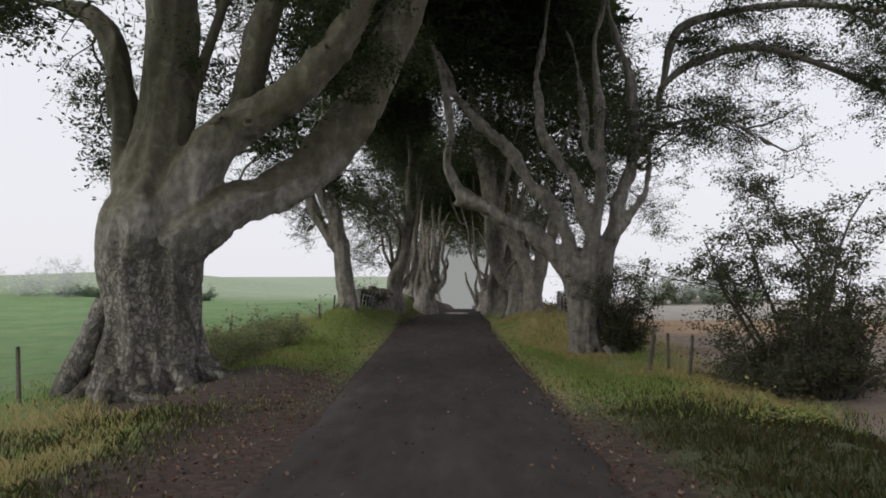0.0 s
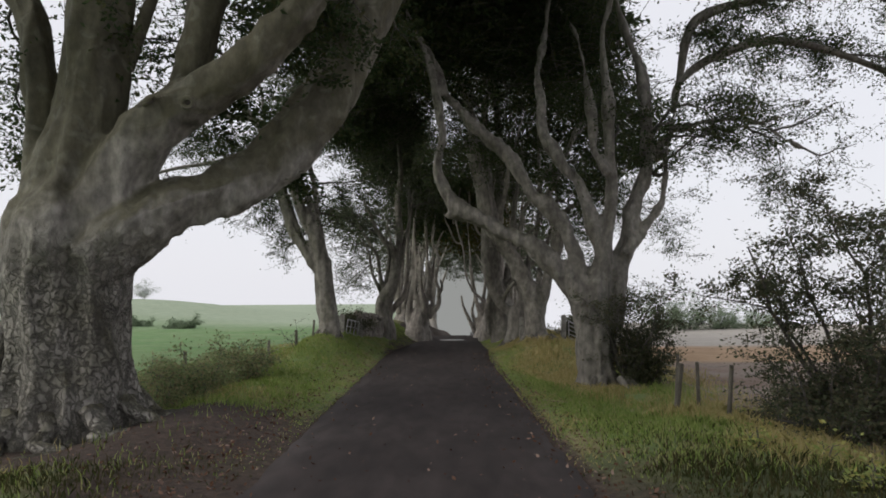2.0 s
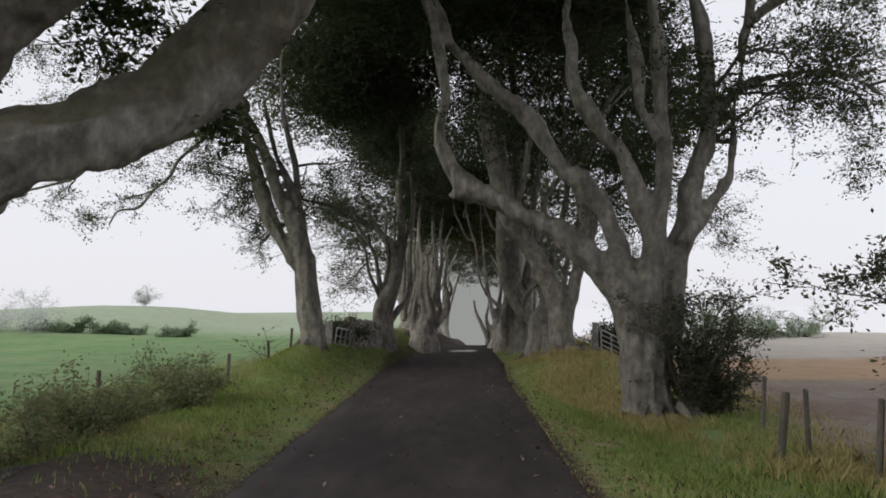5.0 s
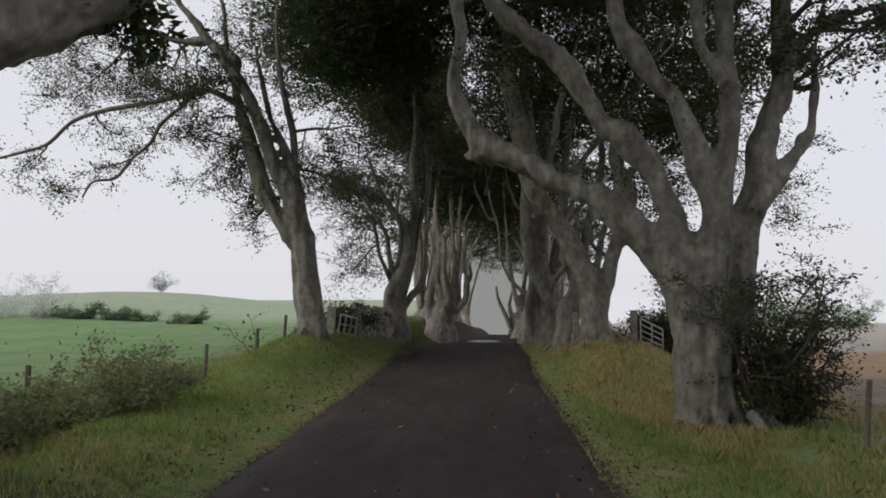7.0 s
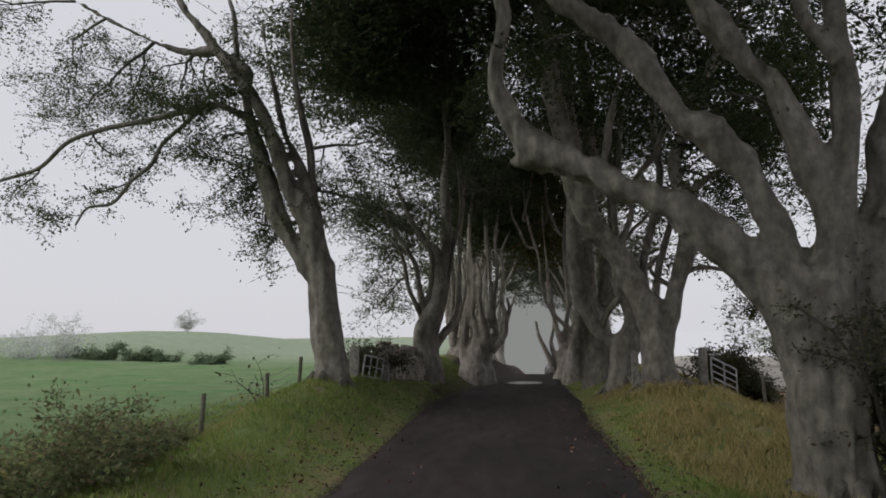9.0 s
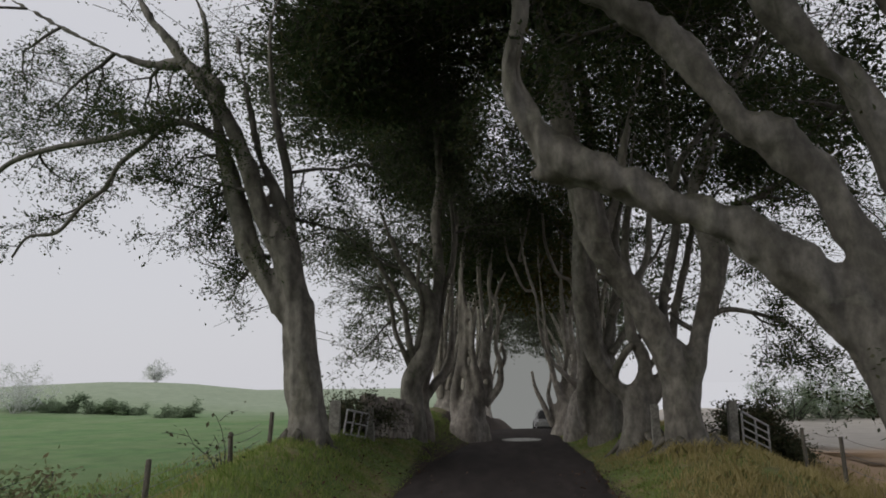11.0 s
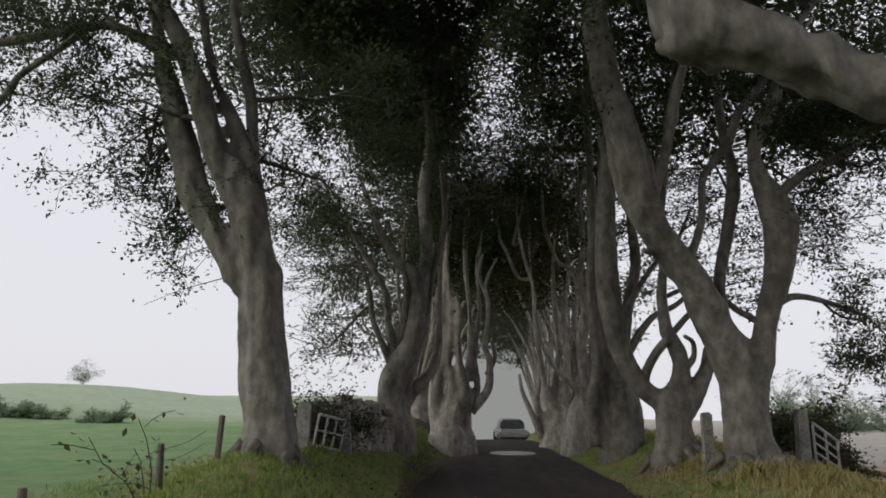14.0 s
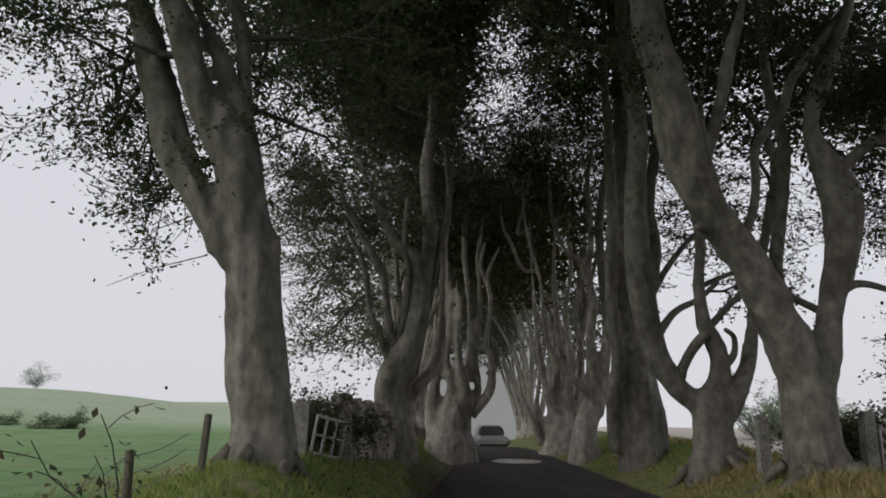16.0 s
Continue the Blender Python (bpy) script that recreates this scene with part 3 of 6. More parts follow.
LEFT_Y = [
    ("trunk", [(-3.32, 24.4, 0.87, 0.346), (-3.38, 24.4, 1.43, 0.305), (-3.43, 24.4, 2.01, 0.29), (-3.48, 24.4, 2.6, 0.292), (-3.5, 24.4, 3.02, 0.283)]),
    ("limb", [(-3.68, 24.4, 2.87, 0.215), (-3.94, 24.42, 3.21, 0.188), (-4.22, 24.45, 3.65, 0.196), (-4.47, 24.47, 4.09, 0.224), (-4.62, 24.5, 4.51, 0.201), (-4.76, 24.52, 4.99, 0.192), (-4.91, 24.55, 5.49, 0.169), (-5.1, 24.57, 6.07, 0.145), (-5.27, 24.6, 6.75, 0.121)]),
    ("limb", [(-3.51, 24.4, 2.96, 0.27), (-3.66, 24.36, 3.54, 0.279), (-3.76, 24.32, 3.94, 0.263), (-3.96, 24.29, 4.31, 0.245), (-4.18, 24.25, 4.68, 0.221), (-4.3, 24.21, 5.06, 0.192), (-4.41, 24.17, 5.44, 0.199), (-4.56, 24.14, 5.82, 0.187), (-4.79, 24.1, 6.34, 0.157)]),
    ("limb", [(-3.55, 24.4, 3.84, 0.092), (-3.67, 24.46, 4.32, 0.082), (-3.75, 24.52, 4.89, 0.083), (-3.83, 24.58, 5.48, 0.085), (-3.98, 24.64, 6.02, 0.08), (-4.15, 24.7, 6.73, 0.062)]),
    ("limb", [(-5.27, 24.6, 6.75, 0.161), (-5.16, 24.4, 7.18, 0.14), (-5.78, 24.4, 7.57, 0.11), (-6.66, 24.4, 7.68, 0.085), (-7.81, 24.4, 8.21, 0.065), (-9.38, 24.4, 9.12, 0.045)]),
    ("limb", [(-4.62, 24.13, 5.95, 0.09), (-4.89, 24.2, 5.98, 0.078), (-5.69, 24.2, 6.39, 0.071), (-6.48, 24.2, 6.25, 0.065), (-7.15, 24.2, 6.11, 0.059), (-8.08, 24.2, 5.97, 0.052), (-8.88, 24.2, 5.72, 0.046), (-9.47, 24.2, 5.2, 0.039), (-10.07, 24.2, 5.01, 0.033), (-10.88, 24.2, 4.82, 0.026)]),
    ("limb", [(-3.57, 24.4, 3.78, 0.147), (-3.73, 24.42, 4.47, 0.138), (-3.95, 24.44, 4.98, 0.127), (-4.15, 24.46, 5.4, 0.109), (-4.36, 24.48, 5.9, 0.098), (-4.5, 24.5, 6.49, 0.08)]),
    ("limb", [(-5.98, 24.2, 6.37, 0.052), (-6.32, 24.14, 5.99, 0.045), (-6.75, 24.09, 5.59, 0.045), (-6.97, 24.03, 5.12, 0.039), (-7.33, 23.97, 4.79, 0.038), (-7.68, 23.91, 4.33, 0.032), (-8.17, 23.86, 4.24, 0.025), (-8.38, 23.8, 3.88, 0.019)]),
]
LEFT_LEANING = [
    ("trunk", [(-2.06, 29.3, 0.76, 0.343), (-2.09, 29.3, 1.21, 0.297), (-2.09, 29.3, 1.68, 0.3), (-1.92, 29.3, 2.06, 0.302), (-1.73, 29.3, 2.4, 0.275)]),
    ("limb", [(-1.79, 29.3, 2.26, 0.274), (-1.64, 29.24, 2.84, 0.216), (-1.61, 29.18, 3.43, 0.188), (-1.7, 29.11, 3.82, 0.168), (-1.96, 29.05, 4.05, 0.138), (-2.2, 28.99, 4.39, 0.119), (-2.43, 28.93, 4.88, 0.099), (-2.61, 28.86, 5.32, 0.079), (-2.79, 28.8, 5.81, 0.06)]),
    ("limb", [(-1.67, 29.3, 2.65, 0.227), (-1.55, 29.35, 3.36, 0.19), (-1.47, 29.4, 3.98, 0.173), (-1.44, 29.45, 4.73, 0.165), (-1.5, 29.5, 5.62, 0.147), (-1.4, 29.55, 6.76, 0.129), (-1.47, 29.6, 8.08, 0.099)]),
    ("limb", [(-2, 29.3, 2.21, 0.127), (-2.11, 29.19, 2.58, 0.097), (-2.17, 29.07, 3.01, 0.073), (-2.22, 28.96, 3.43, 0.068), (-2.4, 28.84, 3.8, 0.063), (-2.68, 28.73, 4.26, 0.058), (-2.89, 28.61, 4.62, 0.053), (-2.99, 28.5, 4.99, 0.043)]),
    ("limb", [(-2.1, 29.3, 2.11, 0.107), (-2.28, 29.2, 2.49, 0.068), (-2.45, 29.1, 2.91, 0.058), (-2.53, 29, 3.48, 0.053), (-2.64, 28.9, 3.86, 0.049), (-2.86, 28.8, 4.23, 0.039)]),
    ("limb", [(-2, 29.3, 2.25, 0.117), (-1.89, 29.22, 2.69, 0.098), (-1.83, 29.14, 3.12, 0.074), (-1.81, 29.06, 3.55, 0.059), (-1.89, 28.98, 4.09, 0.049), (-1.84, 28.9, 4.88, 0.045)]),
    ("limb", [(-1.63, 29.3, 2.45, 0.108), (-1.46, 29.38, 2.96, 0.075), (-1.35, 29.47, 3.48, 0.061), (-1.26, 29.55, 4.12, 0.062), (-1.11, 29.63, 4.63, 0.063), (-1.06, 29.72, 5.37, 0.059), (-1.13, 29.8, 6.3, 0.049)]),
]
LEFT_SLIM = [
    ("trunk", [(-1.75, 29.8, 0.74, 0.188), (-1.85, 29.8, 1.1, 0.16), (-1.82, 29.8, 1.45, 0.161)]),
    ("limb", [(-1.82, 29.8, 1.35, 0.15), (-1.61, 29.84, 1.65, 0.136), (-1.32, 29.88, 1.98, 0.128), (-1.19, 29.91, 2.43, 0.108), (-1.18, 29.95, 2.93, 0.089), (-1.16, 29.99, 3.57, 0.079), (-1.14, 30.03, 4.23, 0.075), (-1.05, 30.06, 5.02, 0.065), (-0.95, 30.1, 6.07, 0.055)]),
    ("limb", [(-1.84, 29.8, 1.35, 0.12), (-1.81, 29.75, 1.64, 0.1), (-1.67, 29.7, 2.04, 0.075), (-1.53, 29.65, 2.57, 0.061), (-1.44, 29.6, 3.09, 0.056), (-1.39, 29.55, 3.7, 0.051), (-1.3, 29.5, 4.54, 0.047)]),
]
LEFT_CLUSTER = [
    ("trunk", [(-0.88, 32.3, 0.53, 0.546), (-0.86, 32.3, 0.88, 0.441), (-0.75, 32.3, 1.31, 0.348)]),
    ("limb", [(-1.17, 32.3, 0.62, 0.214), (-1.21, 32.25, 1.29, 0.179), (-1.13, 32.2, 1.99, 0.12), (-1.04, 32.15, 2.71, 0.097), (-1.04, 32.1, 3.56, 0.086), (-1, 32.05, 4.55, 0.074), (-0.88, 32, 5.69, 0.063)]),
    ("limb", [(-0.95, 32.3, 0.71, 0.167), (-0.87, 32.23, 1.35, 0.143), (-0.83, 32.16, 1.76, 0.12), (-0.93, 32.09, 2.23, 0.084), (-0.88, 32.01, 2.82, 0.072), (-0.86, 31.94, 3.66, 0.073), (-0.96, 31.87, 4.76, 0.067), (-0.84, 31.8, 6.02, 0.062)]),
    ("limb", [(-0.61, 32.3, 0.83, 0.262), (-0.54, 32.21, 1.35, 0.227), (-0.59, 32.13, 1.82, 0.18), (-0.66, 32.04, 2.23, 0.108), (-0.69, 31.96, 2.82, 0.084), (-0.66, 31.87, 3.29, 0.078), (-0.72, 31.79, 3.7, 0.066), (-0.76, 31.7, 3.96, 0.036)]),
    ("limb", [(-0.48, 32.3, 1.12, 0.168), (-0.23, 32.33, 1.65, 0.115), (-0.3, 32.37, 2.25, 0.092), (-0.24, 32.4, 2.86, 0.08), (-0.16, 32.43, 3.49, 0.063), (-0.21, 32.47, 4.52, 0.057), (-0.07, 32.5, 5.58, 0.052)]),
    ("limb", [(-0.4, 32.3, 1.12, 0.132), (0.01, 32.26, 1.63, 0.103), (0.05, 32.22, 2.25, 0.079), (-0.06, 32.19, 2.66, 0.067), (0.01, 32.15, 3.21, 0.055), (0.01, 32.11, 3.7, 0.055), (-0.13, 32.07, 4.09, 0.049), (-0.2, 32.04, 4.33, 0.049), (-0.11, 32, 4.81, 0.031)]),
    ("limb", [(-0, 32.3, 3.85, 0.037), (-0.02, 32.3, 4.11, 0.038), (0.07, 32.3, 4.39, 0.038), (0.26, 32.3, 4.78, 0.025)]),
    ("limb", [(-0.01, 32.3, 1.95, 0.073), (0.19, 32.3, 2.37, 0.061), (0.12, 32.3, 2.74, 0.037)]),
    ("limb", [(-0.72, 32.3, 1.29, 0.156), (-0.44, 32.4, 2.13, 0.104), (-0.38, 32.5, 3, 0.081), (-0.45, 32.6, 4.02, 0.076), (-0.5, 32.7, 5.09, 0.078), (-0.36, 32.8, 6.2, 0.066)]),
]
RIGHT_LEANING = [
    ("trunk", [(3.34, 25.8, 0.46, 0.413), (3.28, 25.8, 0.81, 0.367), (3.25, 25.8, 1.25, 0.35), (3.24, 25.8, 1.71, 0.339), (3.11, 25.8, 2.17, 0.328)]),
    ("limb", [(3.17, 25.8, 2, 0.327), (2.88, 25.75, 2.57, 0.292), (2.67, 25.71, 2.93, 0.271), (2.45, 25.66, 3.29, 0.271), (2.23, 25.62, 3.61, 0.264), (2, 25.57, 3.93, 0.279), (1.83, 25.53, 4.3, 0.295), (1.69, 25.48, 4.75, 0.311), (1.55, 25.44, 5.28, 0.298), (1.42, 25.39, 5.81, 0.277), (1.31, 25.35, 6.36, 0.257), (1.21, 25.3, 7, 0.221)]),
    ("limb", [(3.37, 25.8, 1.5, 0.237), (3.53, 25.82, 1.93, 0.204), (3.64, 25.85, 2.3, 0.169), (3.76, 25.87, 2.67, 0.164), (3.91, 25.89, 3.13, 0.189), (4.03, 25.92, 3.61, 0.222), (4.09, 25.94, 4.09, 0.241), (3.96, 25.96, 4.58, 0.212), (3.81, 25.98, 4.92, 0.174), (3.78, 26.01, 5.27, 0.152), (3.95, 26.03, 5.71, 0.138), (4.24, 26.05, 6.26, 0.123), (4.51, 26.08, 6.87, 0.109), (4.79, 26.1, 7.6, 0.094)]),
    ("limb", [(2.48, 25.8, 3.32, 0.097), (2.68, 25.84, 3.71, 0.064), (2.82, 25.89, 4.04, 0.061), (2.89, 25.93, 4.38, 0.062), (2.94, 25.98, 4.81, 0.063), (3.12, 26.02, 5.1, 0.064), (3.46, 26.07, 5.54, 0.073), (3.66, 26.11, 6, 0.074), (4.07, 26.16, 6.49, 0.067), (4.52, 26.2, 7.04, 0.059)]),
    ("limb", [(2.03, 25.8, 4.47, 0.152), (2.23, 25.65, 5.05, 0.107), (2.33, 25.5, 5.58, 0.099), (2.38, 25.35, 5.99, 0.091), (2.51, 25.2, 6.54, 0.075)]),
    ("limb", [(3.94, 25.8, 4.45, 0.1), (4.53, 25.97, 4.92, 0.079), (5.03, 26.13, 5.18, 0.073), (5.8, 26.3, 5.63, 0.059)]),
    ("limb", [(3.77, 25.8, 2.81, 0.067), (4.23, 26, 2.98, 0.053), (4.75, 26.2, 2.95, 0.043), (5.46, 26.4, 2.77, 0.032)]),
    ("limb", [(3.05, 25.8, 2.5, 0.095), (3.07, 25.95, 3.13, 0.087), (3.22, 26.1, 3.63, 0.093), (3.45, 26.25, 4.41, 0.088), (3.6, 26.4, 5.15, 0.083), (3.55, 26.55, 6.02, 0.077), (3.59, 26.7, 7.14, 0.066)]),
    ("limb", [(3.66, 25.8, 2.51, 0.059), (3.55, 25.97, 2.64, 0.049), (3.36, 26.13, 2.81, 0.046), (3.28, 26.3, 2.97, 0.039)]),
    ("limb", [(2.17, 25.8, 3.58, 0.06), (1.98, 25.6, 3.58, 0.051), (1.77, 25.4, 3.57, 0.036)]),
]
RIGHT_LOOPED = [
    ("trunk", [(2.87, 27.8, 0.39, 0.443), (2.85, 27.8, 0.76, 0.361), (2.84, 27.8, 1.13, 0.337), (2.85, 27.8, 1.41, 0.304)]),
    ("limb", [(2.78, 27.8, 1.3, 0.217), (2.4, 27.78, 1.58, 0.2), (2.18, 27.76, 1.85, 0.2), (1.99, 27.74, 2.28, 0.21), (1.87, 27.72, 2.8, 0.221), (1.8, 27.7, 3.42, 0.223), (1.79, 27.68, 4.15, 0.216), (1.82, 27.66, 4.9, 0.201), (1.9, 27.64, 5.77, 0.185), (1.78, 27.62, 6.86, 0.16), (1.71, 27.6, 7.99, 0.134)]),
    ("limb", [(3.01, 27.8, 1.22, 0.252), (3.33, 27.84, 1.6, 0.193), (3.56, 27.89, 2.04, 0.151), (3.68, 27.93, 2.49, 0.126), (3.79, 27.97, 3.14, 0.119), (3.97, 28.01, 3.71, 0.112), (4.21, 28.06, 4.5, 0.104), (4.42, 28.1, 5.42, 0.097)]),
    ("limb", [(2.9, 27.8, 1.39, 0.235), (3.04, 27.76, 1.9, 0.193), (2.97, 27.73, 2.27, 0.176), (2.81, 27.69, 2.55, 0.15), (2.75, 27.65, 2.98, 0.133), (2.75, 27.61, 3.43, 0.124), (2.78, 27.57, 3.87, 0.116), (2.73, 27.54, 4.6, 0.108), (2.87, 27.5, 5.55, 0.092)]),
    ("limb", [(2.34, 27.8, 1.59, 0.131), (2.43, 27.73, 1.92, 0.087), (2.61, 27.67, 2.25, 0.083), (2.8, 27.6, 2.47, 0.078)]),
    ("limb", [(3.1, 27.8, 1.95, 0.088), (3.24, 27.7, 2.15, 0.057), (3.21, 27.6, 2.4, 0.044), (3.04, 27.5, 2.5, 0.035)]),
    ("limb", [(2.83, 27.8, 2.45, 0.062), (3.16, 27.7, 2.84, 0.053), (3.39, 27.6, 3.06, 0.049), (3.61, 27.5, 3.24, 0.035)]),
    ("limb", [(2.88, 27.8, 3.23, 0.045), (3.2, 27.87, 3.37, 0.041), (3.52, 27.93, 3.5, 0.037), (3.8, 28, 3.61, 0.028)]),
]
RIGHT_STRAIGHT = [
    ("trunk", [(2.51, 30, 0.47, 0.399), (2.51, 30, 0.93, 0.33), (2.5, 30, 1.53, 0.312), (2.41, 30, 2.15, 0.284)]),
    ("limb", [(2.44, 30, 1.94, 0.293), (2.32, 30.07, 2.68, 0.256), (2.29, 30.13, 3.44, 0.238), (2.31, 30.2, 4.45, 0.232), (2.5, 30.27, 5.75, 0.215), (2.53, 30.33, 7.23, 0.198), (2.51, 30.4, 8.92, 0.168)]),
    ("limb", [(2.09, 30, 0.53, 0.204), (2.01, 29.94, 1.02, 0.185), (1.98, 29.88, 1.53, 0.175), (2.09, 29.81, 2.13, 0.155), (2, 29.75, 2.96, 0.146), (1.96, 29.69, 3.79, 0.137), (2.03, 29.62, 4.75, 0.128), (1.99, 29.56, 5.96, 0.119), (1.95, 29.5, 7.44, 0.099)]),
    ("limb", [(2.8, 30, 0.53, 0.226), (2.83, 30.09, 1.13, 0.209), (2.76, 30.17, 1.64, 0.19), (2.72, 30.26, 2.38, 0.161), (2.85, 30.34, 3.26, 0.143), (3.11, 30.43, 4.29, 0.135), (3.09, 30.51, 5.49, 0.127), (3.38, 30.6, 6.87, 0.106)]),
    ("limb", [(2.74, 30, 2.36, 0.095), (3.13, 30.1, 2.91, 0.075), (3.44, 30.2, 3.18, 0.065), (3.87, 30.3, 3.38, 0.061), (4.33, 30.4, 3.74, 0.045)]),
    ("limb", [(2.79, 30, 3.32, 0.075), (3.19, 30.07, 3.94, 0.06), (3.62, 30.15, 4.45, 0.055), (3.98, 30.23, 4.78, 0.045), (4.32, 30.3, 5.45, 0.034)]),
]
RIGHT_BUNDLE = [
    ("trunk", [(2.05, 32.3, 0.28, 0.347), (2.07, 32.3, 0.78, 0.277), (2.19, 32.3, 1.29, 0.255)]),
    ("limb", [(2.15, 32.3, 1.13, 0.182), (2.3, 32.35, 1.97, 0.135), (2.28, 32.4, 2.77, 0.125), (2.4, 32.45, 3.54, 0.114), (2.31, 32.5, 4.31, 0.103), (2.42, 32.55, 5.12, 0.091), (2.4, 32.6, 6.49, 0.08)]),
    ("limb", [(2.32, 32.3, 1.14, 0.182), (2.57, 32.42, 2.16, 0.149), (2.72, 32.54, 3.3, 0.14), (2.68, 32.66, 4.35, 0.13), (2.69, 32.78, 5.45, 0.119), (3, 32.9, 7.03, 0.109)]),
    ("limb", [(2.33, 32.3, 1.29, 0.146), (2.1, 32.23, 1.62, 0.103), (1.75, 32.17, 1.96, 0.079), (1.45, 32.1, 2.28, 0.073), (1.25, 32.03, 2.73, 0.067), (1.13, 31.97, 3.33, 0.061), (1.09, 31.9, 3.93, 0.061), (0.85, 31.83, 4.79, 0.055), (0.71, 31.77, 5.53, 0.049), (0.7, 31.7, 6.29, 0.044)]),
    ("limb", [(0.85, 32.3, 5.22, 0.045), (0.67, 32.3, 5.13, 0.038), (0.87, 32.3, 5.95, 0.039), (1.01, 32.3, 6.63, 0.032)]),
    ("limb", [(1.07, 32.3, 4.25, 0.05), (0.77, 32.3, 4.31, 0.044), (0.5, 32.3, 4.91, 0.044), (0.34, 32.3, 5.27, 0.038), (0.27, 32.3, 6, 0.032)]),
    ("limb", [(2.23, 32.3, 4.02, 0.069), (2.08, 32.24, 4.49, 0.063), (1.76, 32.18, 4.65, 0.05), (1.53, 32.12, 5.13, 0.05), (1.39, 32.06, 5.63, 0.044), (1.35, 32, 6.4, 0.038)]),
]
RIGHT_STEMS = [
    ("trunk", [(2.13, 35, 0.16, 0.506), (2.11, 35, 0.61, 0.381), (2.12, 35, 1.09, 0.313)]),
    ("limb", [(1.98, 35, 1.02, 0.17), (1.77, 34.9, 1.71, 0.114), (1.65, 34.8, 2.41, 0.1), (1.56, 34.7, 2.96, 0.086), (1.45, 34.6, 4.1, 0.072), (1.37, 34.5, 5.4, 0.065)]),
    ("limb", [(2.06, 35, 0.95, 0.17), (2.08, 35.04, 1.86, 0.115), (2.2, 35.08, 2.72, 0.102), (2.15, 35.12, 3.59, 0.088), (2.11, 35.16, 4.8, 0.082), (2.25, 35.2, 6.36, 0.076)]),
    ("limb", [(2.26, 35, 0.95, 0.17), (2.36, 34.94, 1.86, 0.129), (2.42, 34.88, 2.7, 0.108), (2.3, 34.82, 3.56, 0.094), (2.48, 34.76, 4.73, 0.088), (2.42, 34.7, 6.08, 0.082)]),
    ("limb", [(1.68, 35, 0.4, 0.12), (1.37, 34.93, 1.08, 0.085), (1.15, 34.87, 1.57, 0.064), (1.06, 34.8, 2.05, 0.042)]),
    ("limb", [(2.38, 35, 0.88, 0.142), (2.67, 35.08, 1.72, 0.101), (2.78, 35.16, 2.73, 0.088), (2.67, 35.24, 3.62, 0.082), (2.93, 35.32, 4.84, 0.076), (3.08, 35.4, 6.27, 0.069)]),
    ("limb", [(1.82, 35, 0.47, 0.141), (1.57, 35.1, 1.29, 0.093), (1.68, 35.2, 2, 0.072), (1.54, 35.3, 2.72, 0.066), (1.45, 35.4, 3.47, 0.06)]),
]


def spline(points, step):
    """Catmull-Rom through (x, y, z, r), resampled about every step metres."""
    p = np.array(points, float)
    p = np.vstack([2 * p[0] - p[1], p, 2 * p[-1] - p[-2]])
    out = []
    for i in range(1, len(p) - 2):
        a, b, c, d = p[i - 1], p[i], p[i + 1], p[i + 2]
        k = max(2, int(np.linalg.norm((c - b)[:3]) / step))
        for t in np.arange(k) / k:
            out.append(0.5 * ((2 * b) + (c - a) * t + (2 * a - 5 * b + 4 * c - d) * t * t + (3 * b - a - 3 * c + d) * t ** 3))
    out.append(p[-2])
    out = np.array(out)
    out[:, 3] = np.maximum(out[:, 3], 0.004)
    return out


def tube(points, sides=10, step=0.15, rough=0.1, flare=0.0, seed=0.0, verts=None, faces=None, cap=True, raw=False):
    """A knobbly limb round a line of (x, y, z, r); flare spreads root lobes at its foot."""
    verts = [] if verts is None else verts
    faces = [] if faces is None else faces
    s = np.array(points, float) if raw else spline(points, step)
    first = len(verts)
    up = Vector((0.3, 0.9, 0.1))
    ground = s[0][2]
    for j, (x, y, z, r) in enumerate(s):
        a, b = s[max(0, j - 1)][:3], s[min(len(s) - 1, j + 1)][:3]
        way = Vector(b - a)
        way = way.normalized() if way.length > 1e-6 else Vector((0, 0, 1))
        side = way.cross(up).normalized()
        front = side.cross(way).normalized()
        up = front
        for i in range(sides):
            ang = 2 * math.pi * i / sides
            ca, sa = math.cos(ang), math.sin(ang)
            k = 1.0
            if rough:
                k += rough * noise.noise((ca * 1.4 + seed, sa * 1.4 + x, z * 0.9)) * 1.3
                k += rough * 0.7 * noise.noise((ca * 3.2 + seed, sa * 3.2 + y, z * 2.2))
                k += rough * 0.5 * noise.noise((x * 6 + ca * r * 9, y * 6 + sa * r * 9, z * 4 + seed))
                if r > 0.1:
                    # long sinews and furrows that run with the limb
                    k -= 0.95 * max(0.0, 0.2 - abs(noise.noise((ca * 1.7 + seed, sa * 1.7 - seed, j * step * 0.32))))
                    k += 0.10 * noise.noise((ca * 2.6 - seed, sa * 2.6, j * step * 0.5 + 7))
            if flare:
                h = max(0.0, z - ground)
                k += flare * math.exp(-h / 0.42) * (0.35 + 0.65 * abs(math.sin(2.5 * ang + seed)) ** 1.5)
                k += 0.10 * flare * math.exp(-h / 2.2) * math.sin(4 * ang + seed * 3)
            v = Vector((x, y, z)) + (side * ca + front * sa) * r * k
            verts.append(tuple(v))
    n = len(s)
    for j in range(n - 1):
        for i in range(sides):
            a, b = first + j * sides + i, first + j * sides + (i + 1) % sides
            faces.append((a, b, b + sides, a + sides))
    if cap:
        faces.append(tuple(range(first + (n - 1) * sides, first + n * sides)))
        faces.append(tuple(range(first + sides - 1, first - 1, -1)))
    return verts, faces


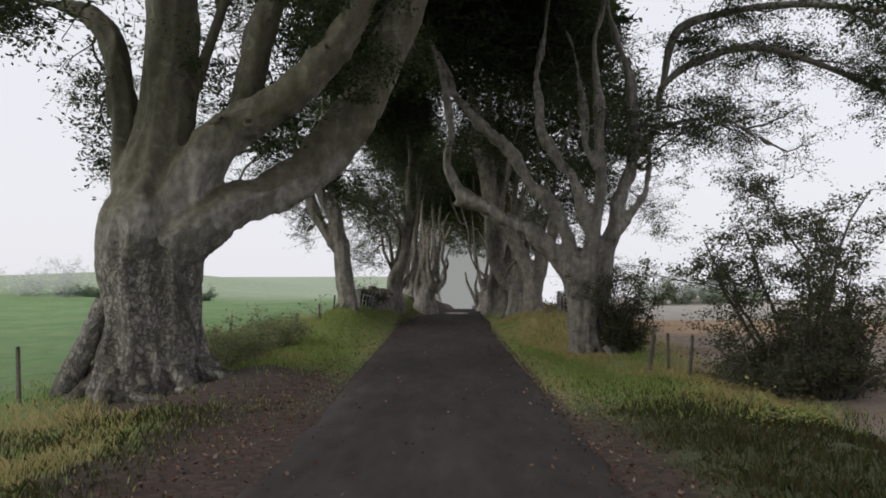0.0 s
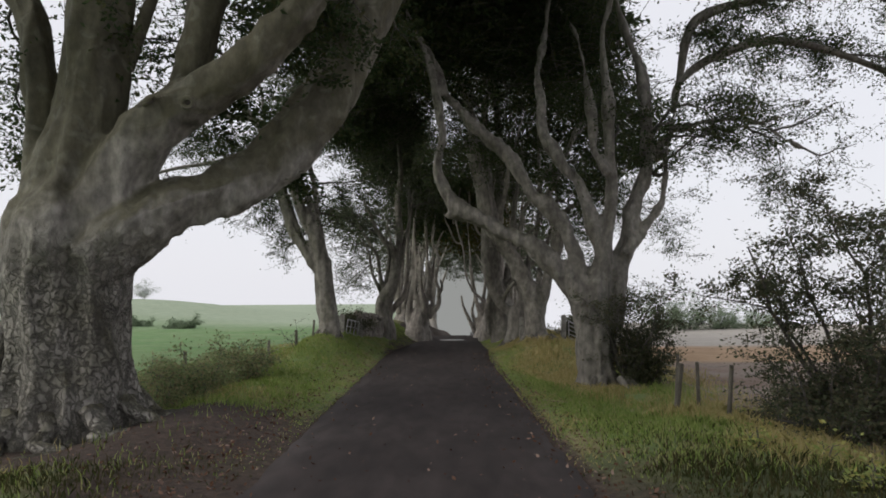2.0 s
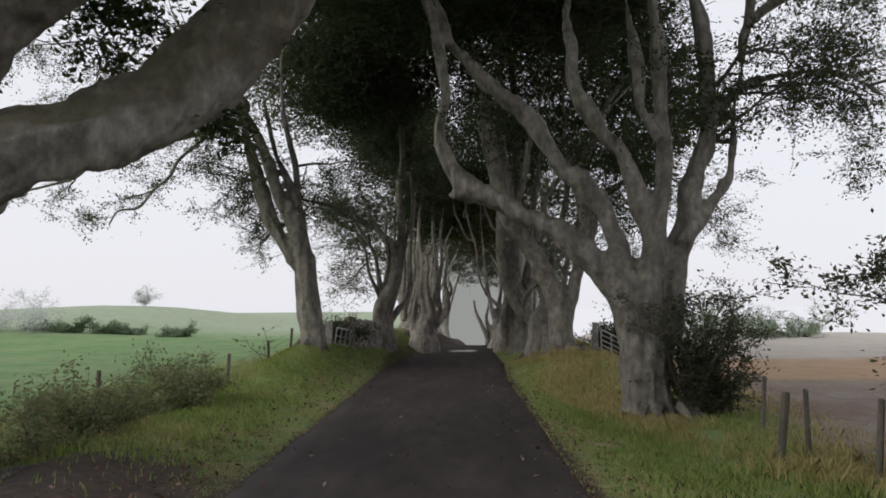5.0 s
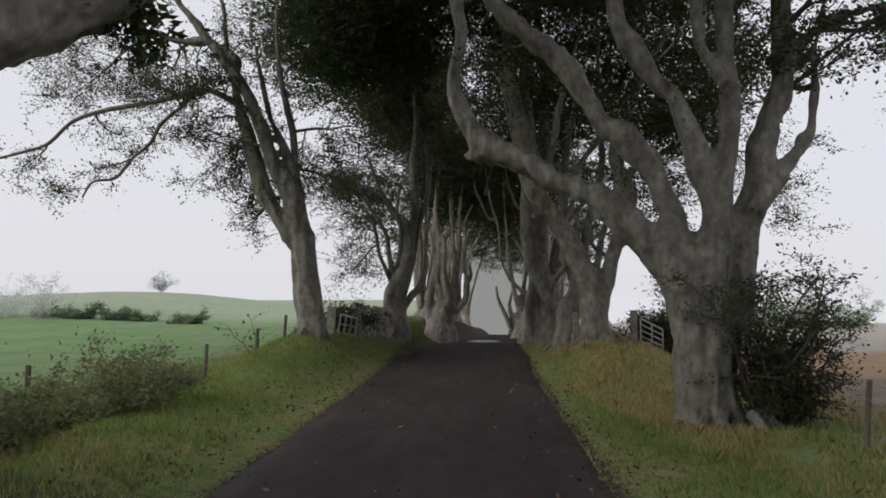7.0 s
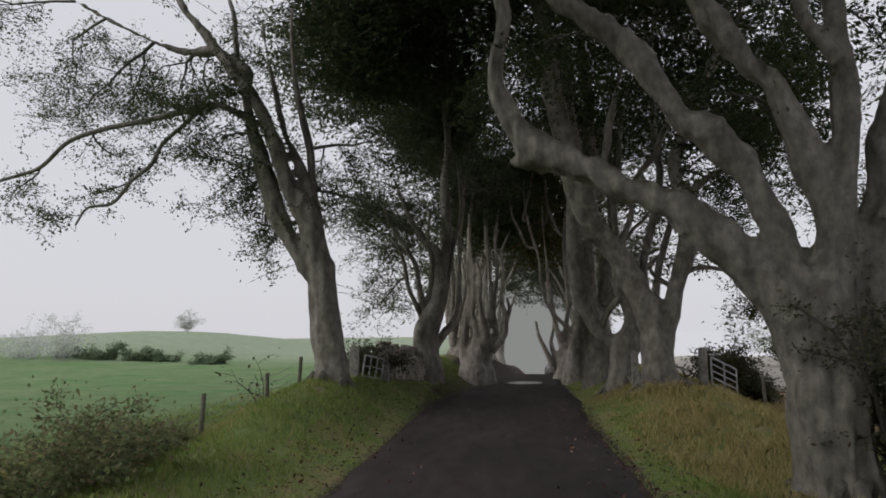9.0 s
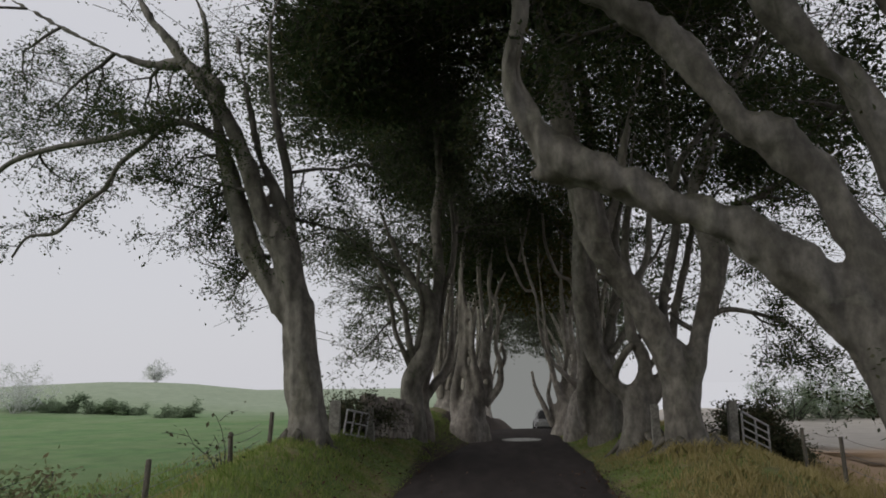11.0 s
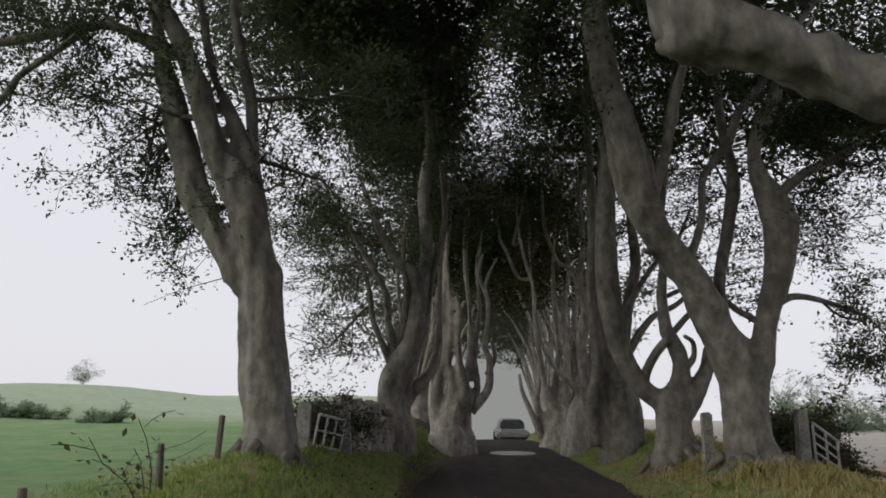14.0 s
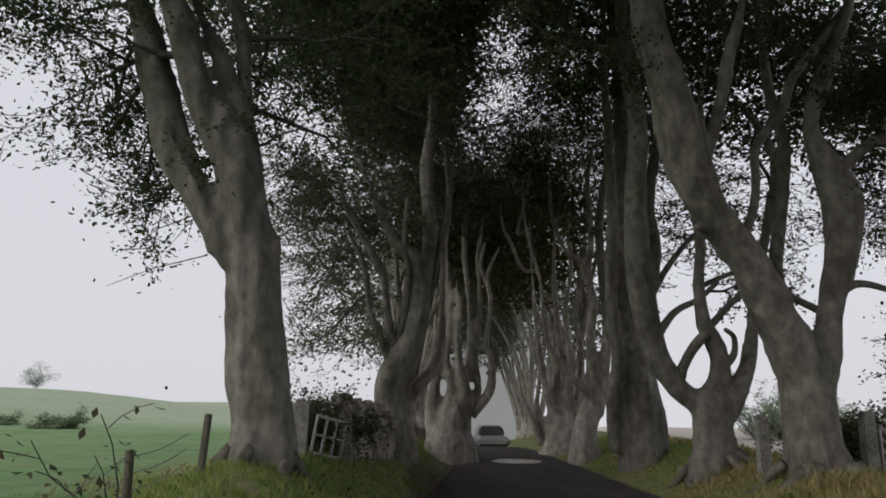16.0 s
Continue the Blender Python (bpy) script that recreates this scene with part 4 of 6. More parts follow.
class Leaves:
    """Gathers many small leaves into one mesh: a creased diamond each."""

    def __init__(self, seed):
        self.rng = np.random.default_rng(seed)
        self.at, self.size, self.way = [], [], []

    def spray(self, centre, spread, count, size):
        """A feathery twig of leaves, drawn out along one direction."""
        r = self.rng
        w = r.normal(0, 1, 3)
        w[2] = w[2] * 0.35 - 0.25
        w /= np.linalg.norm(w)
        c = np.asarray(centre) + r.normal(0, 1, (count, 3)) * np.asarray(spread) * 0.45 + w * r.normal(0, 1.25, (count, 1)) * max(spread)
        self.at.append(c)
        self.size.append(size * r.uniform(0.65, 1.35, count))
        self.way.append(np.repeat(w[None], count, 0))
        return w

    def build(self, name, mat, parent, label="", droop=0.35):
        at, size = np.vstack(self.at), np.concatenate(self.size)
        n = len(at)
        r = self.rng
        a = r.normal(0, 0.55, (n, 3))
        a[:, 2] = a[:, 2] * 0.6 - droop * 0.5
        if self.way:
            a += np.vstack(self.way)
        a /= np.linalg.norm(a, axis=1)[:, None]
        b = np.cross(a, np.array([0, 0, 1.0]) + r.normal(0, 0.55, (n, 3)))
        b /= np.linalg.norm(b, axis=1)[:, None]
        c = np.cross(a, b)
        L, w = size[:, None] * 1.1, size[:, None] * 0.29
        v = np.stack([at - a * L * 0.5, at + b * w + c * w * 0.35, at + a * L * 0.5, at - b * w + c * w * 0.35], 1).reshape(-1, 3)
        me = bpy.data.meshes.new(name)
        me.vertices.add(4 * n)
        me.vertices.foreach_set("co", v.ravel())
        me.loops.add(4 * n)
        me.loops.foreach_set("vertex_index", np.arange(4 * n, dtype=np.int32))
        me.polygons.add(n)
        me.polygons.foreach_set("loop_start", np.arange(0, 4 * n, 4, dtype=np.int32))
        me.update(calc_edges=True)
        me.materials.append(mat)
        ob = new(name, me)
        if parent is not None:
            ob.parent = parent
            ob.matrix_parent_inverse = parent.matrix_basis.inverted()
        if label:
            ob["label"] = label
        return ob


class Twigs:
    """Branches that fork again and again, with leaves along the last ones."""

    def __init__(self, seed, leaves):
        self.rng = random.Random(seed)
        self.verts, self.faces, self.leaves = [], [], leaves

    def grow(self, start, way, length, radius, depth, leaf=0.085, per=4, droop=0.12, wiggle=0.3, keep=(0.45, 0.72)):
        rng = self.rng
        pts, p, w = [], Vector(start), Vector(way).normalized()
        k = 6
        for i in range(k + 1):
            pts.append((*p, max(0.004, radius * (1 - 0.75 * i / k))))
            w = (w + Vector((rng.gauss(0, wiggle), rng.gauss(0, wiggle), rng.gauss(0, wiggle) * 0.8 - droop * 0.35))).normalized()
            p = p + w * length / k
        fine = radius <= 0.02
        tube(pts[::2] if fine else pts, 3 if fine else 5, length / 6, 0.0, 0.0, 0.0, self.verts, self.faces, False, True)
        if depth <= 1:
            for q in pts[1:]:
                self.leaves.spray(q[:3], (0.13, 0.13, 0.06), per, leaf)
        if depth > 0:
            for i in range(1, k + 1):
                for _ in range(1 if depth > 1 or i % 2 else 0):
                    d = Vector((rng.gauss(0, 1), rng.gauss(0, 1), rng.gauss(0, 0.6) - droop)).normalized()
                    base = Vector(pts[i][:3]) - Vector(pts[i - 1][:3])
                    self.grow(pts[i][:3], base.normalized() * 0.6 + d * 0.8, length * rng.uniform(*keep), pts[i][3] * 0.6, depth - 1, leaf, per, droop, wiggle, keep)

    def build(self, parent, mat):
        return tagged(mesh_object("branchwork", self.verts, self.faces, mat, parent), kind="stuff")


def grown_together(name, verts, faces, mat, parent, voxel, seed, flute=0.09):
    """Trunk and thick limbs melted into one skin, with smooth crotches and lumpy bark."""
    rough = mesh_object("rough", verts, faces, mat)
    for kind in ("REMESH", "SMOOTH"):
        mod = rough.modifiers.new(kind, kind)
        if kind == "REMESH":
            mod.mode, mod.voxel_size = "VOXEL", voxel
        else:
            mod.factor, mod.iterations = 0.5, 3
    me = bpy.data.meshes.new_from_object(rough.evaluated_get(bpy.context.evaluated_depsgraph_get()))
    bpy.data.objects.remove(rough)
    me.name = name
    n = len(me.vertices)
    co, no = np.empty(3 * n), np.empty(3 * n)
    me.vertices.foreach_get("co", co)
    me.vertices.foreach_get("normal", no)
    co, no = co.reshape(-1, 3), no.reshape(-1, 3)
    push = np.array([0.6 * flute * noise.noise((x * 1.6, y * 1.6, z * 0.7 + seed)) - flute * abs(noise.noise((x * 3.4, y * 3.4, z * 0.45 + seed))) + 0.3 * flute * noise.noise((x * 6, y * 6, z * 1.3 + seed)) + 0.012 * noise.noise((x * 12, y * 12, z * 6)) for x, y, z in co])
    me.vertices.foreach_set("co", (co + no * push[:, None]).ravel())
    me.polygons.foreach_set("use_smooth", [True] * len(me.polygons))
    me.materials.clear()
    me.materials.append(mat)
    me.update()
    ob = new(name, me)
    ob.parent = parent
    ob.matrix_parent_inverse = parent.matrix_basis.inverted()
    return ob


def tree(name, spec, label, bark, boughs=(), blobs=(), seed=1, leaf_mat=None, leaf=0.085, sides=22, group="avenue trees", voxel=0.055, thin=0.96, flare=0.28, limb_bark=None, per=4, flute=0.04):
    """trunk and limbs from spec; boughs: (limb number, share along it, way, length); blobs: (centre, radii, sprays) of
    foliage, a fourth value 2 for unseen leaves added to block light.
    """
    x, y, z, r = spec[0][1][0]
    ground = ground_z(x, y)
    ob = empty(name, (x, y, ground), label, "tree", group)
    v, f = [], []
    tip = random.Random(seed + 900)
    for i, (kind, pts) in enumerate(spec):
        pts = [(a, b, c, q * thin) for a, b, c, q in pts]
        if i and pts[-1][3] > 0.06 and pts[-1][2] > 4.5:
            p, q = Vector(pts[-1][:3]), Vector(pts[-2][:3])
            way, rr = (p - q).normalized(), pts[-1][3]
            for k in range(1, 7 if rr > 0.09 else 4):
                way = (way + Vector((tip.gauss(0, 0.2), tip.gauss(0, 0.2), 0.16))).normalized()
                p = p + way * 0.9
                pts.append((*p, max(0.012, rr * (1 - (0.15 if rr > 0.09 else 0.3) * k))))
        if i == 0:
            low = (x, y, min(ground - 0.25, z - 0.1), r * thin)
            a, b = Vector(pts[-2][:3]), Vector(pts[-1][:3])
            way, rr = (b - a).normalized(), pts[-1][3]
            pts += [(*(b + way * rr * 0.5), rr * 0.78), (*(b + way * rr * 0.85), rr * 0.4)]
            tube([low] + pts, sides, 0.09, 0.10, flare, seed * 1.7, v, f)
        elif pts[0][3] > 0.13:
            tube(pts, 14, max(0.06, pts[0][3] * 0.4), 0.09, 0.0, seed * 2.3 + i, v, f)
        else:
            lv, lf = tube(pts, 9, max(0.05, pts[0][3] * 0.45), 0.12, 0.0, seed * 2.3 + i)
            mesh_object("limb", lv, lf, limb_bark or bark, ob)
    grown_together("trunk", v, f, bark, ob, voxel, seed, flute)
    leaves = Leaves(seed)
    twigs = Twigs(seed, leaves)
    for i, share, way, length in boughs:
        s = spline(spec[i][1], 0.2)
        q = s[min(len(s) - 1, int(share * (len(s) - 1)))]
        twigs.grow(q[:3], way, length, min(q[3] * 0.6, 0.02 + 0.012 * length), 3 if length > 1.6 else 2, leaf, per)
    rng = random.Random(seed + 50)
    for (cx, cy, cz), (rx, ry_, rz), count, *big in blobs:
        # 2: unseen layer of oversized leaves, added overhead to darken the canopy
        grow_by, gap = ((5.0, -0.8) if big[0] == 2 else (1.75, -0.28)) if big else (1.15, -0.12)
        for _ in range(count):
            w = Vector((rng.gauss(0, 1), rng.gauss(0, 1), rng.gauss(0, 1))).normalized() * rng.random() ** 0.4
            p = (cx + w.x * rx, cy + w.y * ry_, cz + w.z * rz)
            if noise.noise((p[0] * 0.55, p[1] * 0.55, p[2] * 0.7 + seed)) < gap:
                continue
            w = leaves.spray(p, (0.30, 0.30, 0.10), int((15 if big else 12) * (0.085 / min(leaf, 0.085))), leaf * grow_by)
            a, b, c = Vector(p) - Vector(w) * 0.75, Vector(p) + Vector((0, 0, rng.uniform(-0.06, 0.1))), Vector(p) + Vector(w) * 0.6
            if not big or rng.random() < 0.4:
                tube([(*a, 0.011), (*b, 0.007), (*c, 0.004)], 3, 0.7, 0.0, 0.0, 0.0, twigs.verts, twigs.faces, False, True)
    if twigs.verts:
        twigs.build(ob, TWIG)
    if leaves.at:
        tagged(leaves.build("crown", leaf_mat or LEAF, ob), kind="stuff")
    return ob


GREY_TREE = "old beech with smooth grey bark and twisting limbs on the verge"
# Its crown blobs at y 6.5 and 12 are unseen, added to shade the limbs
tree("beech_tree", BIG_LEFT, "huge old beech, scaly grey trunk, mossy arching limbs", BARK_PLATES, seed=3, sides=40, voxel=0.055, flare=0.34, flute=0.1,
     boughs=[(2, 0.7, (-1, 0.2, -0.2), 1.4), (2, 0.95, (-1, 0, -0.4), 1.0), (2, 0.5, (-1, 0.6, -0.2), 1.4), (6, 0.9, (0.2, 0.6, 0.6), 1.6), (5, 0.8, (0.5, 0.5, 0.5), 1.8),
             (2, 0.2, (-0.9, 0.9, 0.0), 1.2), (2, 0.3, (-0.5, 1, 0.3), 1.4), (3, 0.55, (0.2, 1, 0.2), 2.0), (4, 0.3, (0.1, 0.9, -0.6), 0.6), (5, 0.3, (0.2, 1, 0.3), 2.2), (3, 0.8, (0.4, 0.9, 0.1), 2.2), (4, 0.6, (0.3, 1, 0.1), 1.6)],
     blobs=[((-2.2, 19.5, 8.8), (2.2, 1.5, 1.3), 380, 1), ((-4.5, 12.0, 10.4), (4.5, 4.2, 1.6), 1100, 1), ((-3.0, 6.5, 11.0), (5.0, 4.0, 1.4), 700, 1), ((-2.8, 20.5, 10.4), (3.0, 2.4, 2.0), 700, 1), ((-2.0, 19.0, 13.0), (4.0, 4.5, 1.0), 420, 2), ((-1.6, 16.5, 11.2), (3.6, 3.0, 1.8), 700, 1), ((-6.4, 17.5, 8.2), (2.2, 2.5, 1.6), 120), ((-3.0, 13.5, 9.9), (4, 3.5, 1.5), 420), ((0.5, 13.5, 10.8), (3.5, 4, 1.5), 400), ((-3.4, 17.0, 8.6), (2.4, 1.6, 1.6), 240)])
# The blob at y 17.5 is out of view, there to shade the limbs
tree("beech_tree", FORKED_RIGHT, "many-limbed grey beech with one limb elbowed over the lane", BARK, leaf=0.07, seed=5, sides=32, voxel=0.045, flute=0.13, thin=0.98, per=3,
     boughs=[(9, 0.25, (0.7, -0.4, 0.3), 1.8), (9, 0.55, (0.7, 0.3, -0.4), 1.7), (9, 0.85, (0.9, -0.3, -0.3), 2.0), (11, 0.25, (0.7, 0.3, 0.3), 2.0), (11, 0.85, (0.9, 0.2, -0.4), 2.2), (10, 0.75, (0.8, -0.2, 0.3), 1.6),
             (9, 0.4, (0.8, 0.2, 0.2), 1.8), (9, 0.7, (0.9, 0, -0.1), 1.8), (9, 0.95, (1, -0.2, -0.1), 1.8), (10, 0.5, (0.7, 0.2, 0.4), 1.4), (10, 0.95, (0.9, 0, -0.1), 1.4), (11, 0.4, (0.6, 0.2, 0.6), 2.0), (11, 0.7, (0.9, -0.1, 0.3), 2.2), (11, 0.95, (1, 0, 0.1), 2.2), (11, 0.55, (0.8, 0, -0.3), 1.5), (7, 0.7, (1, 0, 0.1), 1.8), (8, 0.95, (1, 0.1, -0.1), 2.4), (6, 0.7, (0.6, 0.4, 0.6), 2.2), (6, 0.9, (0.7, -0.6, 0.5), 2.6), (5, 0.8, (0.3, 0.5, 0.8), 2.0), (4, 0.8, (-0.2, 0.5, 0.8), 2.0), (3, 0.6, (0.2, 0.9, 0.4), 2.0), (2, 0.7, (0.1, 0.9, 0.4), 2.0)],
     blobs=[((3.4, 23.2, 9.6), (2.6, 1.8, 2.0), 760, 1), ((2.5, 22.0, 13.2), (5.0, 5.0, 1.0), 800, 2), ((0.8, 22.0, 11.6), (4.6, 4.2, 0.8), 900, 2), ((4.6, 17.5, 11.2), (3.6, 3.4, 1.6), 700, 1), ((0.2, 22.6, 10.4), (4.2, 3.4, 2.4), 1100, 1), ((3.2, 22.6, 9.0), (3.0, 2.2, 2.2), 520), ((-0.4, 24.5, 9.8), (3.2, 3, 2.0), 620)])
tree("beech_tree", LEFT_Y, "pale grey beech forking into a y with drooping sprays", BARK, limb_bark=BARK, per=4, leaf=0.06, seed=7, sides=28, voxel=0.045, thin=1.0, flute=0.08,
     boughs=[(4, 0.5, (-0.8, 0.2, -0.4), 2.2), (4, 0.75, (-1, 0.1, -0.3), 2.4), (4, 0.95, (-1, -0.2, -0.3), 2.4), (4, 0.3, (-0.6, 0.8, 0.2), 2.2), (1, 0.6, (-1, 0.5, -0.5), 1.15), (1, 0.8, (-1, 0.5, -0.2), 1.3), (1, 0.45, (-0.9, 0.6, -0.8), 1.15), (1, 0.7, (-0.8, 0.8, -0.6), 1.2), (1, 0.3, (-0.8, 0.8, -0.9), 0.9),
             (5, 0.3, (-0.7, 0, -0.1), 1.2), (5, 0.6, (-0.6, 0.2, -0.3), 1.0), (5, 0.95, (-0.8, 0, -0.3), 1.0), (2, 0.7, (-0.8, 0.6, 0.4), 2.4), (2, 0.9, (-0.9, -0.3, 0.6), 2.0), (7, 0.3, (-0.6, 0.3, -0.6), 0.9), (7, 0.6, (-0.7, 0, -0.5), 0.9), (7, 0.95, (-0.8, 0, -0.3), 0.9), (5, 0.8, (-0.5, 0, -0.7), 0.9), (1, 0.3, (0.9, 0.6, 0.3), 1.4), (3, 0.3, (0.9, 0.5, -0.2), 1.5), (3, 0.6, (0.8, 0.5, 0.4), 1.8), (5, 0.1, (-1, 0.2, 0.1), 2.0)],
     blobs=[((-2.8, 26.2, 8.6), (1.8, 1.5, 1.6), 900, 1), ((-2.0, 27.5, 13.4), (4.0, 5.0, 1.0), 700, 2), ((-1.6, 26.5, 11.6), (3.0, 4.2, 0.8), 800, 2), ((-2.2, 27.0, 10.6), (3.0, 3.2, 2.8), 1000, 1), ((-5.3, 26.2, 4.7), (0.8, 0.9, 1.9), 75), ((-3.2, 27.4, 9.6), (3.4, 3, 2.0), 640), ((-1.9, 27.6, 7.2), (1.6, 1.2, 1.5), 200), ((-6.2, 26.0, 9.8), (2.0, 1.6, 0.7), 40)])
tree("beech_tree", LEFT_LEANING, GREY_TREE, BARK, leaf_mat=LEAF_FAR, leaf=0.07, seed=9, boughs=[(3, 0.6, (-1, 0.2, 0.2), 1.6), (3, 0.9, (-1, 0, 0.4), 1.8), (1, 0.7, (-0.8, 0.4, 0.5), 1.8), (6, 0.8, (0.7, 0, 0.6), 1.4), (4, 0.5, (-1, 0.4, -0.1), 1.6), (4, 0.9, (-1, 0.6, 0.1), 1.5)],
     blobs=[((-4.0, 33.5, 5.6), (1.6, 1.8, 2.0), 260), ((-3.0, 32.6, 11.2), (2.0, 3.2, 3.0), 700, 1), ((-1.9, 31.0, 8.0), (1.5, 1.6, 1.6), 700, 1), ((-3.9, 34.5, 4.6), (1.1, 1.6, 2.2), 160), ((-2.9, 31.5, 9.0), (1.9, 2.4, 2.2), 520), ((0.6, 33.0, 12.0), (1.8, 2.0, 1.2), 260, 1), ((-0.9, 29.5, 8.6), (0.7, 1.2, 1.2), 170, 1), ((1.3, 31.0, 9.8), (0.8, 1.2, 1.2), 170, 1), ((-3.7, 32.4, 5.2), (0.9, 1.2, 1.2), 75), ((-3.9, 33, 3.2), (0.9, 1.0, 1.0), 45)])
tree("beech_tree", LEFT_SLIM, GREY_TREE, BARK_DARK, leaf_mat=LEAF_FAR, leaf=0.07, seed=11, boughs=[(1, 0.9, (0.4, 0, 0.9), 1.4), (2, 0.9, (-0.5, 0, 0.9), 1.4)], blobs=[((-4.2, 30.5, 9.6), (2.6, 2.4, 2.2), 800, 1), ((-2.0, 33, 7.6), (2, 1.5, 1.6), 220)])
tree("beech_tree", LEFT_CLUSTER, "pale many-stemmed beech with upright wavy stems", BARK_PALE, seed=13, boughs=[(1, 0.95, (0, 0, 1), 1.5), (2, 0.95, (-0.5, 0, 1), 1.5), (8, 0.95, (0.4, 0, 1), 1.6)],
     blobs=[((-2.6, 38.0, 11.4), (2.2, 3.4, 3.4), 300, 1), ((-1.9, 35.5, 8.6), (1.8, 2.2, 2.2), 460), ((-0.4, 36.2, 6.2), (1.9, 1.8, 1.7), 520, 1), ((-0.6, 31.6, 6.3), (1.3, 0.7, 1.3), 240)])
tree("beech_tree", RIGHT_LEANING, "grey beech leaning out over the lane, second bowed stem", BARK, leaf=0.065, seed=15, sides=30, voxel=0.045, thin=1.02, flute=0.08,
     boughs=[(5, 0.6, (1, 0.3, 0.1), 2.2), (5, 0.95, (1, 0, -0.1), 2.4), (6, 0.6, (1, 0, -0.2), 1.8), (6, 0.95, (1, 0.2, -0.2), 1.6), (2, 0.85, (0.9, 0.3, 0.4), 2.4), (3, 0.8, (0.8, 0.3, 0.6), 2.0), (4, 0.8, (0.3, 0.6, 0.8), 2.0), (1, 0.8, (-0.6, 0.5, 0.6), 2.2), (2, 0.6, (1, 0.4, 0.0), 2.0)],
     blobs=[((7.4, 29.0, 7.8), (2.4, 1.8, 1.8), 260, 1), ((5.4, 26.6, 9.6), (2.6, 1.8, 1.8), 420), ((2.2, 28.2, 11.2), (4.4, 3.2, 3.0), 760, 1), ((3.0, 30.0, 14.0), (5.0, 5.0, 1.0), 700, 2), ((3.2, 28.0, 11.8), (3.8, 4.0, 0.8), 800, 2), ((2.4, 28.6, 9.6), (3.4, 2.6, 2.2), 430), ((6.6, 29.5, 5.0), (1.9, 1.4, 0.8), 60), ((6.0, 29.0, 8.0), (2.2, 2, 1.6), 240)])
tree("beech_tree", RIGHT_LOOPED, "low-forked beech with looping lower limbs", BARK, seed=17, boughs=[(2, 0.9, (0.6, 0.4, 0.8), 1.6), (3, 0.9, (0.4, 0.4, 0.9), 1.6), (1, 0.85, (-0.7, 0.2, 0.5), 1.6)],
     blobs=[((4.0, 33.5, 11.0), (3.2, 3.2, 3.4), 360, 1), ((3.0, 31.0, 9.0), (2.2, 2.2, 2.2), 420), ((4.8, 32, 5.6), (1.4, 1.2, 1.5), 150)])
tree("beech_tree", RIGHT_STRAIGHT, GREY_TREE, BARK, seed=19, boughs=[(4, 0.9, (1, 0.2, 0.3), 1.6), (5, 0.9, (0.8, 0, 0.5), 1.6), (1, 0.8, (-0.6, 0, 0.8), 1.8)], blobs=[((6.6, 33.5, 5.6), (2.2, 1.8, 1.4), 130), ((4.9, 34.5, 7.6), (1.5, 1.3, 2.0), 420), ((6.6, 31.0, 9.2), (3.0, 2.4, 2.6), 800, 1), ((2.4, 33.5, 9.0), (2.6, 2, 2.2), 480)])
tree("beech_tree", RIGHT_BUNDLE, GREY_TREE, BARK_PALE, seed=21, limb_bark=BARK_DARK, boughs=[(1, 0.8, (-0.6, 0, 0.8), 1.8), (2, 0.9, (0.4, 0, 0.9), 1.6), (3, 0.95, (-0.3, 0, 0.9), 1.0), (5, 0.95, (-0.4, 0, 0.9), 1.0), (6, 0.95, (-0.2, 0, 0.9), 1.0)], blobs=[((1.8, 36.0, 8.6), (2.6, 2, 2.2), 480)])
tree("beech_tree", RIGHT_STEMS, "pale many-stemmed beech with upright wavy stems", BARK_PALE, seed=23, boughs=[(1, 0.95, (-0.3, 0, 1), 1.5), (2, 0.95, (0, 0, 1), 1.5)], blobs=[((2.0, 38.5, 8.4), (2.6, 2.2, 2.2), 480), ((1.6, 38.2, 5.9), (2.4, 1.6, 1.7), 420, 1)], leaf_mat=LEAF_OLIVE)


# Beeches behind the start, whose boughs hang in from above
def overhead(x, y, side, seed, label):
    spec = [
        ("trunk", [(x, y, 0.0, 0.62), (x - side * 0.1, y, 1.2, 0.5), (x - side * 0.2, y, 2.6, 0.5), (x - side * 0.2, y + 0.1, 3.6, 0.45)]),
        ("limb", [(x - side * 0.2, y + 0.1, 3.3, 0.4), (x - side * 0.4, y + 1.2, 5.2, 0.32), (x, y + 3.4, 7.2, 0.24), (x + side * 0.5, y + 6.4, 8.1, 0.17), (x + side * 0.8, y + 10.4, 7.7, 0.1), (x + side * 1.0, y + 13.6, 6.9, 0.05)]),
        ("limb", [(x - side * 0.2, y + 0.1, 3.4, 0.38), (x - side * 1.2, y - 0.2, 5.6, 0.3), (x - side * 2.6, y, 7.6, 0.22), (x - side * 4.0, y + 0.6, 9.0, 0.14)]),
        ("limb", [(x - side * 0.1, y + 0.1, 3.2, 0.3), (x + side * 1.2, y + 0.6, 5.0, 0.24), (x + side * 2.6, y + 2.2, 6.6, 0.16), (x + side * 3.6, y + 5.0, 7.4, 0.08)]),
    ]
    tree("beech_tree", spec, label, BARK, seed=seed, sides=24, voxel=0.06, per=3,
         boughs=[(1, 0.8, (side * 0.5, 0.8, -0.2), 2.0), (1, 0.95, (side * 0.3, 1, -0.5), 1.8), (1, 0.98, (side * 0.8, 0.8, -0.3), 1.8), (1, 0.7, (-side * 0.6, 0.8, 0.1), 2.0), (3, 0.95, (side * 0.4, 1, -0.1), 2.0)],
         blobs=[((x + side * 0.6, y + 5.2, 9.4), (3.2, 3.6, 1.3), 420, 1), ((x - side * 2.4, y + 0.2, 10.0), (4.0, 3.4, 1.4), 420, 1), ((x + side * 0.9, y + 13.8, 6.5), (0.9, 1.0, 0.7), 60), ((x, y, 7.0), (2.6, 3.0, 1.8), 420, 1)])


